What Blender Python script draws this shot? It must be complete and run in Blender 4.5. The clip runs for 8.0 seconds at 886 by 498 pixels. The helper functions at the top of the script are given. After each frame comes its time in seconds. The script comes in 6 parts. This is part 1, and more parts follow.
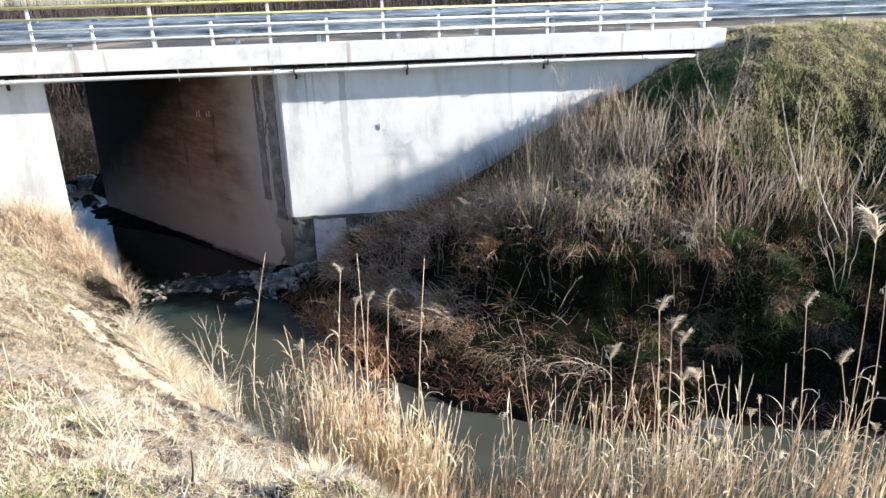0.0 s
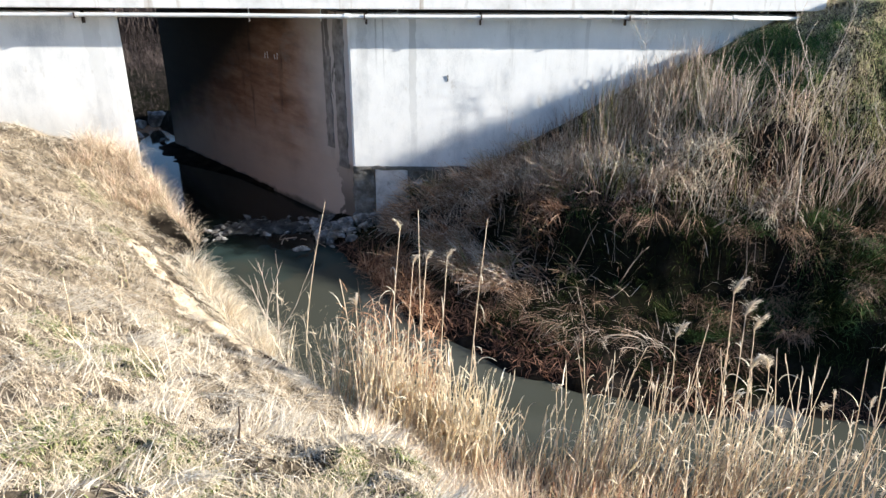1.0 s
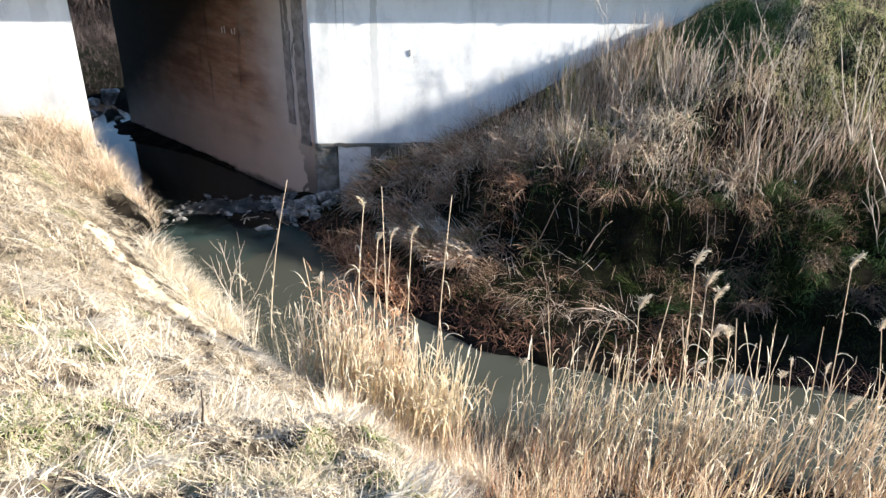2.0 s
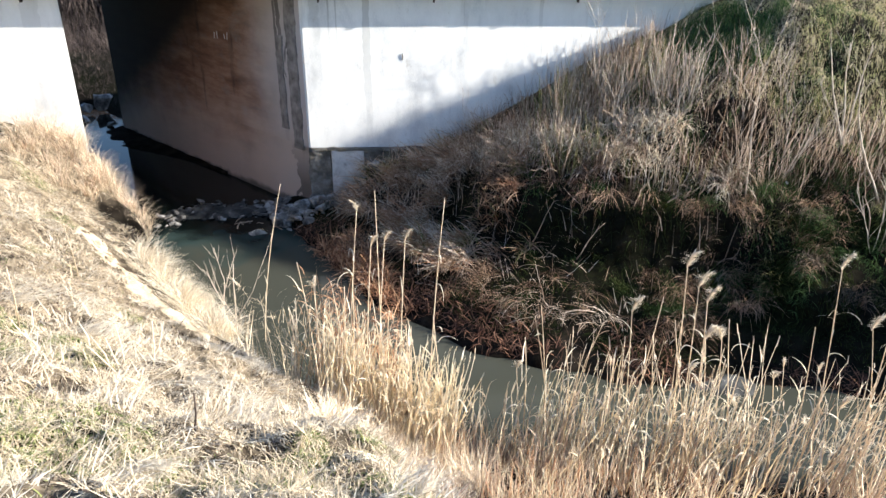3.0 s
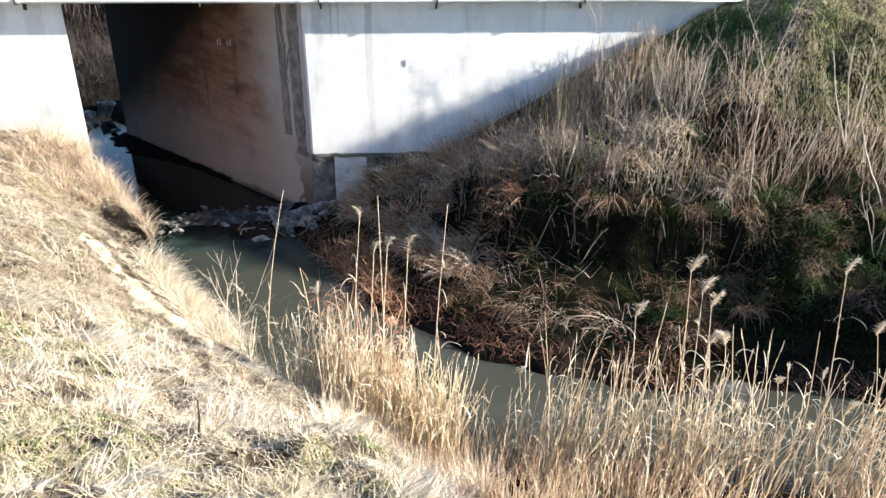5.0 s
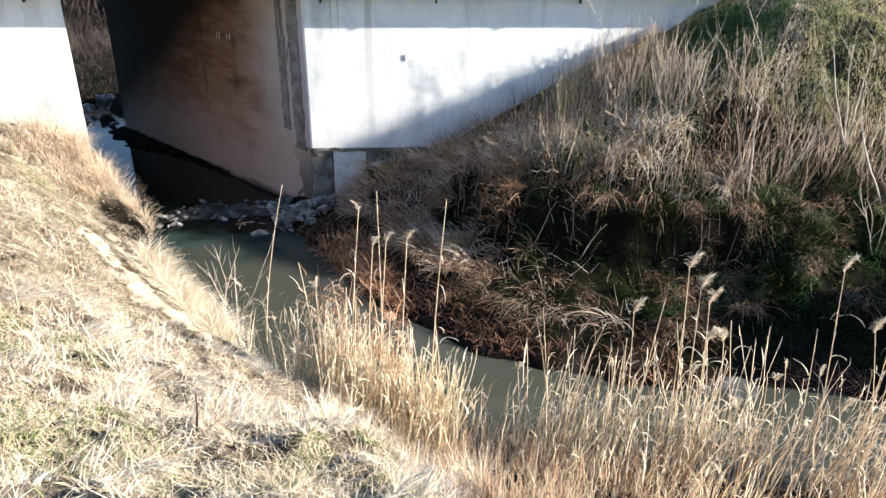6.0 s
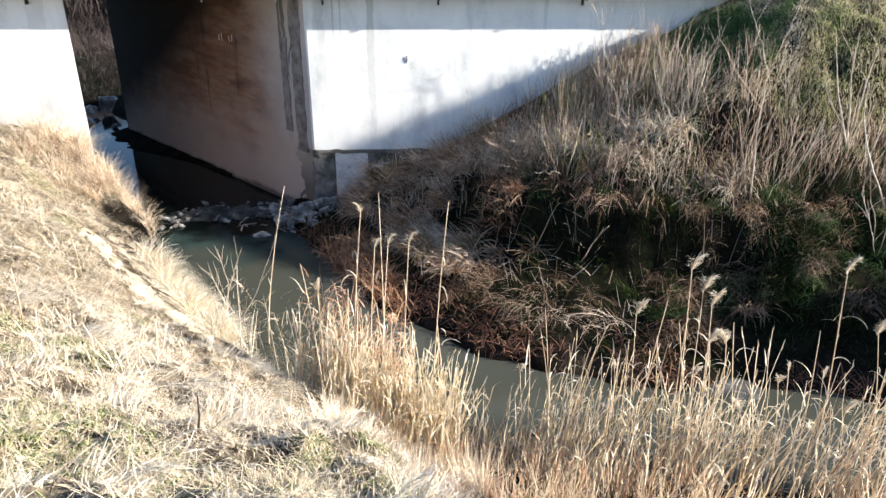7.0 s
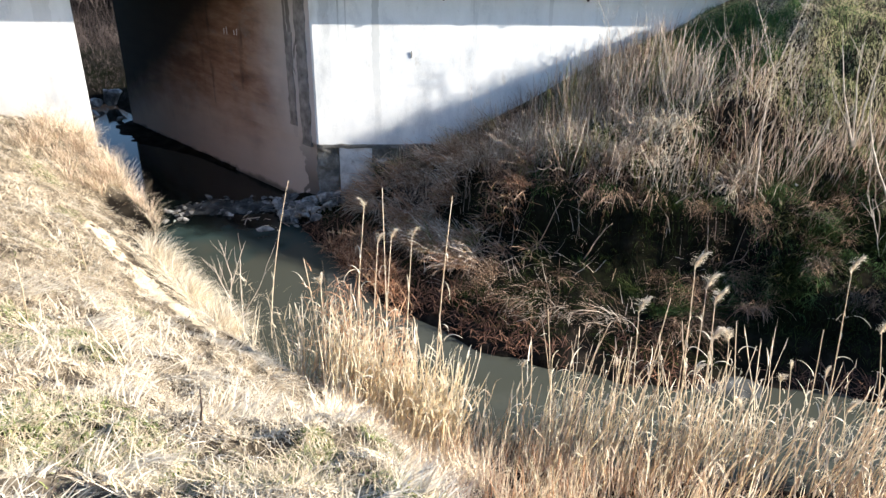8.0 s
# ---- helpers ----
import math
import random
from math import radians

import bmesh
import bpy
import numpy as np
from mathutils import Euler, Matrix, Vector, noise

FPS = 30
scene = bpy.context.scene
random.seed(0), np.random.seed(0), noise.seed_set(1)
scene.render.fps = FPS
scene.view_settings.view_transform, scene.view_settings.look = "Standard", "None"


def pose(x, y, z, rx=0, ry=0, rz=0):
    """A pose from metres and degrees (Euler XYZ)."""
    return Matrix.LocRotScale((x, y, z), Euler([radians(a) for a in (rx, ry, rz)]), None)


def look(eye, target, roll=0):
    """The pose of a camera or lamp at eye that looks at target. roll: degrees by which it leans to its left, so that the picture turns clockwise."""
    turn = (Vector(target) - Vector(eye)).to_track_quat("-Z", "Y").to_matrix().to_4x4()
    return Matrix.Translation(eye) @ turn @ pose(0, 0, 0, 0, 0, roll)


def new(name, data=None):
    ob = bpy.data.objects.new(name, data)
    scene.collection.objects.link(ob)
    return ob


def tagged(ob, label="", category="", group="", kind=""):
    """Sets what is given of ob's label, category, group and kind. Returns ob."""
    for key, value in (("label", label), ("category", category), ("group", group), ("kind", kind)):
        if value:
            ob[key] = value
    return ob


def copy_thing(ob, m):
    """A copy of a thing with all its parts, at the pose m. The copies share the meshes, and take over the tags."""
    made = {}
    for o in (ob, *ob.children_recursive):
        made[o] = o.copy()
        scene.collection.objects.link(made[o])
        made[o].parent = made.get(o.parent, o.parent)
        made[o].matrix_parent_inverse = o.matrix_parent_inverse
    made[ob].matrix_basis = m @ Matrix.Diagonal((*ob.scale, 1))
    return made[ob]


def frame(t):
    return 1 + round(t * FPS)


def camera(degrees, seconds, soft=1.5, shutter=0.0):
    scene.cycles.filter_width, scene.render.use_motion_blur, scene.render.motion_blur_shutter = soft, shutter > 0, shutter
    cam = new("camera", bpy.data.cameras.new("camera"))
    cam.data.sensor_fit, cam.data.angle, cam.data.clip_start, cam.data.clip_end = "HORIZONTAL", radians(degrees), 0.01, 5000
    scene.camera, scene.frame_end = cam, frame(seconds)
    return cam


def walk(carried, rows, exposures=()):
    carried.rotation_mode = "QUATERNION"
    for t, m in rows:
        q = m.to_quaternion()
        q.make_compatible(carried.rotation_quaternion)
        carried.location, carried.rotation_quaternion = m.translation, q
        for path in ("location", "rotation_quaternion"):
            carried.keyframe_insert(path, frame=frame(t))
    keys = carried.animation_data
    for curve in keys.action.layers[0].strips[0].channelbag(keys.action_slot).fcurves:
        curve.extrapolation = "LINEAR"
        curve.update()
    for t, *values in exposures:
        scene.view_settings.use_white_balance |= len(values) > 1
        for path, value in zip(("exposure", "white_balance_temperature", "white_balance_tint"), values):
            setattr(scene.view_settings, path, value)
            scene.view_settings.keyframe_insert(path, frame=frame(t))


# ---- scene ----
cam = camera(64.0, 8.0, soft=1.5)
PATH = [
    (0, (-0.486, -17.937, 7.332), (0.440, -8.570, 3.954), -1.74),
    (0.5, (-0.520, -17.685, 7.280), (-0.529, -8.327, 3.756), -1.24),
    (1, (-0.540, -17.554, 7.277), (-0.427, -8.373, 3.313), 0.36),
    (1.5, (-0.544, -17.524, 7.266), (0.034, -8.429, 3.149), 0.46),
    (2, (-0.527, -17.515, 7.258), (0.068, -8.486, 3.001), 0.69),
    (2.2, (-0.527, -17.515, 7.258), (0.107, -8.486, 3.027), 0.45),
    (3.3, (-0.505, -17.538, 7.255), (0.207, -8.478, 3.064), 0.58),
    (3.5, (-0.505, -17.538, 7.255), (0.245, -8.478, 3.090), 0.56),
    (4, (-0.508, -17.534, 7.256), (0.153, -8.479, 3.064), 0.20),
    (4.5, (-0.515, -17.531, 7.254), (0.197, -8.461, 3.101), 0.26),
    (4.7, (-0.515, -17.531, 7.254), (0.136, -8.461, 3.136), 0.05),
    (5.8, (-0.514, -17.529, 7.256), (0.132, -8.477, 3.061), 0.64),
    (6, (-0.514, -17.529, 7.256), (0.137, -8.477, 3.057), 0.59),
    (6.5, (-0.513, -17.530, 7.248), (0.058, -8.507, 2.976), 0.25),
    (7, (-0.512, -17.524, 7.256), (0.110, -8.461, 3.076), 0.51),
    (7.5, (-0.512, -17.524, 7.253), (0.108, -8.467, 3.060), 0.59),
    (8, (-0.513, -17.526, 7.251), (0.065, -8.484, 3.019), 0.92),
]
walk(cam, [(t, look(eye, target, roll)) for t, eye, target, roll in PATH], [(0.0, 1.52, 6250, 10), (0.5, 1.57, 6250, 10), (1.0, 1.47, 6270, 10), (1.5, 1.65, 6300, 10), (2.0, 1.69, 6320, 10), (8.0, 1.70, 6370, 10)])

# ---- light: a low winter sun from beyond the bridge bank, clear sky ----
SUN = Vector((1.07, -0.245, 0.41)).normalized()
world = bpy.data.worlds.new("sky")
scene.world = world
world.use_nodes = True
sky = world.node_tree.nodes.new("ShaderNodeTexSky")
sky.sky_type, sky.sun_disc = "NISHITA", False
sky.sun_elevation, sky.sun_rotation = math.asin(SUN.z), math.atan2(SUN.x, SUN.y)
sky.ozone_density, sky.dust_density = 3.6, 0.5
world.node_tree.links.new(sky.outputs[0], world.node_tree.nodes["Background"].inputs[0])
world.node_tree.nodes["Background"].inputs[1].default_value = 0.085
lamp = bpy.data.lights.new("sun", "SUN")
lamp.energy, lamp.angle, lamp.color = 5.0, radians(0.8), (1.0, 0.93, 0.82)
new("sun", lamp).matrix_world = look(SUN * 60, (0, 0, 0))
scene.view_settings.exposure = 1.36


# ---- materials ----
def material(name, ramp, scale=3.0, rough=0.8, bump=0.3, stretch=(1, 1, 1), island=0.0, metal=0.0, detail=8.0,
             fine=40.0, thin=0.0, marks=None, shine=None):
    """A surface of several colours mixed by coarse and fine noise, with relief. island: how much single pieces differ.
    thin: light through leaves. marks: (colour, scale, stretch, threshold, strength) of a second layer of stains."""
    m = bpy.data.materials.new(name)
    m.use_nodes = True
    n, l = m.node_tree.nodes, m.node_tree.links
    b = n["Principled BSDF"]
    geo, mapping = n.new("ShaderNodeNewGeometry"), n.new("ShaderNodeMapping")
    mapping.inputs["Scale"].default_value = stretch
    l.new(geo.outputs["Position"], mapping.inputs[0])
    coarse, small = n.new("ShaderNodeTexNoise"), n.new("ShaderNodeTexNoise")
    coarse.inputs["Scale"].default_value, coarse.inputs["Detail"].default_value, coarse.inputs["Roughness"].default_value = scale, detail, 0.62
    small.inputs["Scale"].default_value, small.inputs["Detail"].default_value = fine, 4
    l.new(mapping.outputs[0], coarse.inputs[0])
    l.new(mapping.outputs[0], small.inputs[0])
    mix = n.new("ShaderNodeMath")
    mix.operation = "MULTIPLY_ADD"
    mix.inputs[1].default_value = 0.3
    l.new(small.outputs["Fac"], mix.inputs[0])
    off = n.new("ShaderNodeMath")
    off.operation = "MULTIPLY_ADD"
    off.inputs[1].default_value, off.inputs[2].default_value = 1.7, -0.5
    l.new(coarse.outputs["Fac"], off.inputs[0])
    l.new(off.outputs[0], mix.inputs[2])
    value = mix.outputs[0]
    if island:
        own = n.new("ShaderNodeMix")
        own.inputs[0].default_value = island
        l.new(value, own.inputs[2])
        l.new(geo.outputs["Random Per Island"], own.inputs[3])
        value = own.outputs[0]
    cr = n.new("ShaderNodeValToRGB")
    while len(cr.color_ramp.elements) < len(ramp):
        cr.color_ramp.elements.new(0.5)
    for e, (p, c) in zip(cr.color_ramp.elements, ramp):
        e.position, e.color = p, (*c, 1)
    l.new(value, cr.inputs[0])
    colour = cr.outputs[0]
    for mark in marks or ():
        c, ms, mst, lo, hi, amount = mark
        mm, mn, mr, mx = n.new("ShaderNodeMapping"), n.new("ShaderNodeTexNoise"), n.new("ShaderNodeMapRange"), n.new("ShaderNodeMix")
        mm.inputs["Scale"].default_value = mst
        mn.inputs["Scale"].default_value, mn.inputs["Detail"].default_value, mn.inputs["Roughness"].default_value = ms, 6, 0.6
        mr.inputs[1].default_value, mr.inputs[2].default_value, mr.inputs[4].default_value = lo, hi, amount
        mx.data_type = "RGBA"
        mx.inputs[7].default_value = (*c, 1)
        l.new(geo.outputs["Position"], mm.inputs[0])
        l.new(mm.outputs[0], mn.inputs[0])
        l.new(mn.outputs["Fac"], mr.inputs[0])
        l.new(mr.outputs[0], mx.inputs[0])
        l.new(colour, mx.inputs[6])
        colour = mx.outputs[2]
    l.new(colour, b.inputs["Base Color"])
    b.inputs["Roughness"].default_value, b.inputs["Metallic"].default_value = rough, metal
    b.inputs["Specular IOR Level"].default_value = (0.12 if island else 0.5) if shine is None else shine
    if bump:
        bp = n.new("ShaderNodeBump")
        bp.inputs["Strength"].default_value, bp.inputs["Distance"].default_value = bump, 0.02
        l.new(mix.outputs[0], bp.inputs["Height"])
        l.new(bp.outputs[0], b.inputs["Normal"])
    if thin:
        tr, add = n.new("ShaderNodeBsdfTranslucent"), n.new("ShaderNodeMixShader")
        l.new(colour, tr.inputs[0])
        add.inputs[0].default_value = thin
        l.new(b.outputs[0], add.inputs[1])
        l.new(tr.outputs[0], add.inputs[2])
        l.new(add.outputs[0], n["Material Output"].inputs[0])
    return m


PAINT = material("whitewashed concrete", [(0.15, (0.54, 0.55, 0.55)), (0.45, (0.76, 0.76, 0.74)), (0.8, (0.85, 0.85, 0.83))], 1.1, 0.85, 0.25, (1, 1, 0.5),
                 marks=[((0.34, 0.33, 0.30), 2.2, (1.6, 1, 0.14), 0.60, 0.78, 0.6), ((0.45, 0.42, 0.36), 5.0, (1, 1, 0.6), 0.62, 0.75, 0.5)])
SLAB = material("pale concrete kerb", [(0.15, (0.58, 0.57, 0.55)), (0.5, (0.76, 0.75, 0.73)), (0.85, (0.83, 0.82, 0.80))], 1.6, 0.85, 0.3,
                marks=[((0.34, 0.26, 0.18), 2.6, (1.2, 1, 0.05), 0.59, 0.70, 0.8), ((0.40, 0.38, 0.35), 7.0, (1, 1, 0.3), 0.60, 0.72, 0.5)])
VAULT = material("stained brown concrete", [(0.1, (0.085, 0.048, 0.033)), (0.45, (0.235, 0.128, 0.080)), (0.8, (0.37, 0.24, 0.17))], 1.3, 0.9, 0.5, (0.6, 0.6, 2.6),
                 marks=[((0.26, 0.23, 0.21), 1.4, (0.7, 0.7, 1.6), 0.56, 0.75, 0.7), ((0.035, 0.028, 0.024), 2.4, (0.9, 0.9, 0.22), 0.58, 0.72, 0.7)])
RUBBLE = material("old mossy masonry", [(0.15, (0.05, 0.05, 0.045)), (0.5, (0.15, 0.14, 0.12)), (0.85, (0.3, 0.29, 0.27))], 3.5, 0.95, 0.9)
STONE = material("grey river stone", [(0.2, (0.018, 0.018, 0.018)), (0.5, (0.17, 0.16, 0.148)), (0.85, (0.58, 0.56, 0.53))], 3.2, 0.85, 0.7, shine=0.25)
ASPHALT = material("grey asphalt", [(0.2, (0.028, 0.027, 0.027)), (0.8, (0.06, 0.056, 0.052))], 2.0, 0.9, 0.4, marks=[((0.30, 0.235, 0.175), 0.45, (1, 0.5, 1), 0.50, 0.60, 0.85), ((0.16, 0.11, 0.08), 3.0, (1, 0.4, 1), 0.56, 0.66, 0.7)])
ZINC = material("galvanised steel", [(0.25, (0.16, 0.20, 0.25)), (0.45, (0.40, 0.45, 0.50)), (0.65, (0.74, 0.77, 0.80))], 3.0, 0.32, 0.05, (0.4, 3, 5), metal=0.75)
WHITE_STEEL = material("white painted steel", [(0.2, (0.62, 0.62, 0.60)), (0.8, (0.80, 0.80, 0.78))], 6.0, 0.45, 0.08, marks=[((0.2, 0.12, 0.07), 9.0, (1, 1, 0.4), 0.66, 0.75, 0.6)])
YELLOW = material("faded yellow paint", [(0.2, (0.66, 0.55, 0.16)), (0.8, (0.84, 0.76, 0.34))], 6.0, 0.45, 0.08)
RUST = material("dark rusty iron", [(0.2, (0.02, 0.016, 0.014)), (0.8, (0.07, 0.04, 0.03))], 20.0, 0.8, 0.3)
PIPE = material("light grey pipe", [(0.2, (0.5, 0.51, 0.51)), (0.8, (0.68, 0.69, 0.69))], 2.5, 0.5, 0.1, marks=[((0.25, 0.2, 0.16), 4.0, (1, 1, 1), 0.62, 0.75, 0.5)])
# near-black soil: the bridge bank's shade is put into its colour
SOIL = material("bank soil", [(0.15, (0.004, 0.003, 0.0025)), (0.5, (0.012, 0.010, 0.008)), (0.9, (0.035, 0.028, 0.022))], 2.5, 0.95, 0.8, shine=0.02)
STRAW = material("bleached dry grass", [(0.0, (0.075, 0.05, 0.031)), (0.26, (0.37, 0.29, 0.19)), (0.55, (0.68, 0.57, 0.42)), (1.0, (0.88, 0.80, 0.65))], 4.5, 0.7, 0, island=0.45, thin=0.22)
GOLD = material("golden reed straw", [(0.0, (0.46, 0.32, 0.19)), (0.2, (0.78, 0.64, 0.44)), (0.5, (0.92, 0.82, 0.63)), (1.0, (0.97, 0.93, 0.81))], 1.0, 0.65, 0, island=0.7, thin=0.5)
BROWN = material("brown dead stems", [(0.0, (0.018, 0.012, 0.010)), (0.4, (0.10, 0.060, 0.040)), (0.75, (0.34, 0.23, 0.155)), (1.0, (0.64, 0.52, 0.40))], 1.0, 0.75, 0, island=0.75, thin=0.12, shine=0.05)
BLEACHED = material("white bleached straw", [(0.0, (0.28, 0.22, 0.155)), (0.4, (0.68, 0.59, 0.455)), (1.0, (0.91, 0.86, 0.75))], 4.0, 0.65, 0, island=0.7, thin=0.2)
PALE = material("pale dead stems", [(0.0, (0.09, 0.058, 0.042)), (0.25, (0.36, 0.25, 0.168)), (0.55, (0.68, 0.54, 0.425)), (1.0, (0.90, 0.80, 0.67))], 1.0, 0.75, 0, island=0.75, thin=0.2)
REEDBED = material("pinkish-brown reed litter", [(0.0, (0.17, 0.10, 0.072)), (0.3, (0.52, 0.37, 0.275)), (0.65, (0.78, 0.62, 0.49)), (1.0, (0.90, 0.80, 0.65))], 1.0, 0.75, 0, island=0.7, thin=0.32)
VERGE = material("short embankment grass", [(0.0, (0.06, 0.085, 0.026)), (0.22, (0.30, 0.35, 0.125)), (0.45, (0.55, 0.51, 0.27)), (0.7, (0.72, 0.61, 0.43)), (1.0, (0.88, 0.79, 0.60))], 1.4, 0.7, 0, island=0.4, thin=0.35)
RUSSET = material("russet fallen leaves", [(0.0, (0.025, 0.014, 0.011)), (0.5, (0.13, 0.07, 0.05)), (1.0, (0.42, 0.23, 0.15))], 1.5, 0.75, 0, island=0.75, thin=0.12, shine=0.05)
LUSH = material("fresh green grass", [(0.0, (0.010, 0.030, 0.010)), (0.4, (0.05, 0.11, 0.038)), (0.75, (0.14, 0.21, 0.075)), (1.0, (0.34, 0.34, 0.16))], 1.5, 0.7, 0, island=0.6, thin=0.25, shine=0.05)
AMBER = material("russet reed leaves", [(0.0, (0.13, 0.055, 0.032)), (0.35, (0.44, 0.22, 0.125)), (0.7, (0.70, 0.43, 0.26)), (1.0, (0.88, 0.68, 0.47))], 1.5, 0.75, 0, island=0.75, thin=0.35)
UMBER = material("rotted dark leaf litter", [(0.0, (0.012, 0.010, 0.008)), (0.4, (0.05, 0.038, 0.03)), (0.75, (0.15, 0.11, 0.088)), (1.0, (0.40, 0.32, 0.25))], 2.0, 0.85, 0, island=0.7, shine=0.03)
OLIVE = material("thin winter grass", [(0.0, (0.03, 0.05, 0.015)), (0.4, (0.12, 0.17, 0.05)), (0.75, (0.30, 0.33, 0.13)), (1.0, (0.50, 0.47, 0.24))], 1.6, 0.7, 0, island=0.6, thin=0.25, shine=0.05)
TAN = material("shaded brown thatch", [(0.0, (0.07, 0.042, 0.028)), (0.35, (0.32, 0.20, 0.13)), (0.7, (0.54, 0.37, 0.255)), (1.0, (0.76, 0.59, 0.43))], 1.2, 0.8, 0, island=0.65, thin=0.15, shine=0.04)
MOSSY = material("yellow-green bramble stems", [(0.0, (0.03, 0.035, 0.012)), (0.4, (0.14, 0.145, 0.05)), (0.75, (0.34, 0.31, 0.13)), (1.0, (0.55, 0.50, 0.26))], 1.0, 0.75, 0, island=0.7, shine=0.05)
WICKERY = material("bare pale roots", [(0.0, (0.05, 0.036, 0.028)), (0.5, (0.20, 0.15, 0.11)), (1.0, (0.46, 0.37, 0.29))], 1.5, 0.8, 0, island=0.75, shine=0.05)
REED = material("pale dry reed", [(0.0, (0.30, 0.20, 0.14)), (0.2, (0.68, 0.54, 0.39)), (0.5, (0.88, 0.76, 0.59)), (1.0, (0.95, 0.88, 0.76))], 1.0, 0.65, 0, island=0.7, thin=0.3)
MUD = material("wet grey silt", [(0.15, (0.009, 0.0095, 0.009)), (0.5, (0.04, 0.041, 0.039)), (0.85, (0.14, 0.14, 0.132))], 3.0, 0.6, 0.9, shine=0.3)
EARTH = material("pale trodden earth", [(0.15, (0.26, 0.20, 0.135)), (0.5, (0.43, 0.35, 0.25)), (0.85, (0.60, 0.50, 0.38))], 5.0, 0.9, 0.6, shine=0.1)
# concrete of the deck's underside, with the passage's shade put into its colour
SHADE_SOFFIT = material("shade-dark soffit concrete", [(0.15, (0.02, 0.016, 0.013)), (0.5, (0.045, 0.036, 0.03)), (0.85, (0.09, 0.075, 0.065))], 1.5, 0.9, 0.5)
WICKER = material("tangled pale twigs", [(0.0, (0.10, 0.07, 0.055)), (0.4, (0.30, 0.225, 0.17)), (0.75, (0.52, 0.41, 0.32)), (1.0, (0.74, 0.63, 0.50))], 3.0, 0.8, 0.2)
# near-black green: the bridge bank's shade is put into this grass colour
SHADE_GREEN = material("winter grass", [(0.0, (0.004, 0.006, 0.003)), (0.45, (0.018, 0.028, 0.009)), (0.8, (0.055, 0.075, 0.022)), (1.0, (0.14, 0.13, 0.06))], 1.2, 0.7, 0, island=0.6, thin=0.2, shine=0.03)
FADED = material("half-dry verge grass", [(0.0, (0.06, 0.066, 0.03)), (0.25, (0.26, 0.26, 0.115)), (0.6, (0.54, 0.50, 0.30)), (1.0, (0.80, 0.73, 0.53))], 0.8, 0.7, 0, island=0.5, thin=0.35)
PLUME = material("feathery reed plume", [(0.0, (0.58, 0.48, 0.36)), (0.5, (0.84, 0.75, 0.61)), (1.0, (0.95, 0.90, 0.80))], 4.0, 0.8, 0, island=0.6, thin=0.45)
BARK = material("pale bare twigs", [(0.1, (0.28, 0.22, 0.175)), (0.5, (0.52, 0.44, 0.36)), (0.9, (0.70, 0.62, 0.52))], 6.0, 0.8, 0.2)
TWIG = material("purple-brown bare twigs", [(0.0, (0.022, 0.018, 0.018)), (0.5, (0.07, 0.056, 0.052)), (1.0, (0.17, 0.135, 0.12))], 0.4, 0.85, 0, island=0.45, shine=0.03)
OLD_PAINT = material("flaking grey whitewash", [(0.15, (0.38, 0.38, 0.37)), (0.5, (0.60, 0.60, 0.59)), (0.85, (0.76, 0.76, 0.75))], 3.0, 0.9, 0.5, marks=[((0.14, 0.13, 0.115), 4.0, (1, 1, 0.7), 0.58, 0.70, 0.7)])
PLASTER = material("weathered grey plaster", [(0.2, (0.12, 0.108, 0.10)), (0.8, (0.34, 0.315, 0.295))], 4.0, 0.9, 0.5)
LITTER = material("white plastic scrap", [(0.2, (0.7, 0.72, 0.75)), (0.8, (0.85, 0.86, 0.88))], 9.0, 0.4, 0.2)


def band(m, source, lo, hi, wobble, colour, amount, scale=2.0):
    """Adds a tint to a material where source (three weights and an offset of the place) runs from lo to hi, with a
    ragged border.
    """
    n, l = m.node_tree.nodes, m.node_tree.links
    b = n["Principled BSDF"]
    old = b.inputs["Base Color"].links[0].from_socket
    geo, dot, add, noisy, rng, mx = (n.new("ShaderNode" + k) for k in ("NewGeometry", "VectorMath", "Math", "TexNoise", "MapRange", "Mix"))
    dot.operation = "DOT_PRODUCT"
    dot.inputs[1].default_value = source[:3]
    l.new(geo.outputs["Position"], dot.inputs[0])
    l.new(geo.outputs["Position"], noisy.inputs[0])
    noisy.inputs["Scale"].default_value, noisy.inputs["Detail"].default_value = scale, 6
    add.operation = "MULTIPLY_ADD"
    add.inputs[1].default_value = wobble
    l.new(noisy.outputs["Fac"], add.inputs[0])
    l.new(dot.outputs["Value"], add.inputs[2])
    rng.interpolation_type = "SMOOTHSTEP"
    off = source[3] + wobble / 2
    rng.inputs[1].default_value, rng.inputs[2].default_value, rng.inputs[4].default_value = lo + off, hi + off, amount
    l.new(add.outputs[0], rng.inputs[0])
    mx.data_type = "RGBA"
    l.new(rng.outputs[0], mx.inputs[0])
    l.new(old, mx.inputs[6])
    mx.inputs[7].default_value = (*colour, 1)
    l.new(mx.outputs[2], b.inputs["Base Color"])


# bare grey plaster near the passage's corner and silt near its foot, with the bank's bounce light painted in; limewash
# streaks on the face
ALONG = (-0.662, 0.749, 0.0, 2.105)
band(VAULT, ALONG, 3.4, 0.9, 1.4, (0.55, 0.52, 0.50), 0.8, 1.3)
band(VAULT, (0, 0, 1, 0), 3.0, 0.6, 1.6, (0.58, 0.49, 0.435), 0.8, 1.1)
# the far upper passage wall runs to near black, its shade painted on
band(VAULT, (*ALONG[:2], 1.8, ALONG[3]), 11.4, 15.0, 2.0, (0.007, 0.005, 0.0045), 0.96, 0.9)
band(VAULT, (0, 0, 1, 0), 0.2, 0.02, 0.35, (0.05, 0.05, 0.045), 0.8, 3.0)


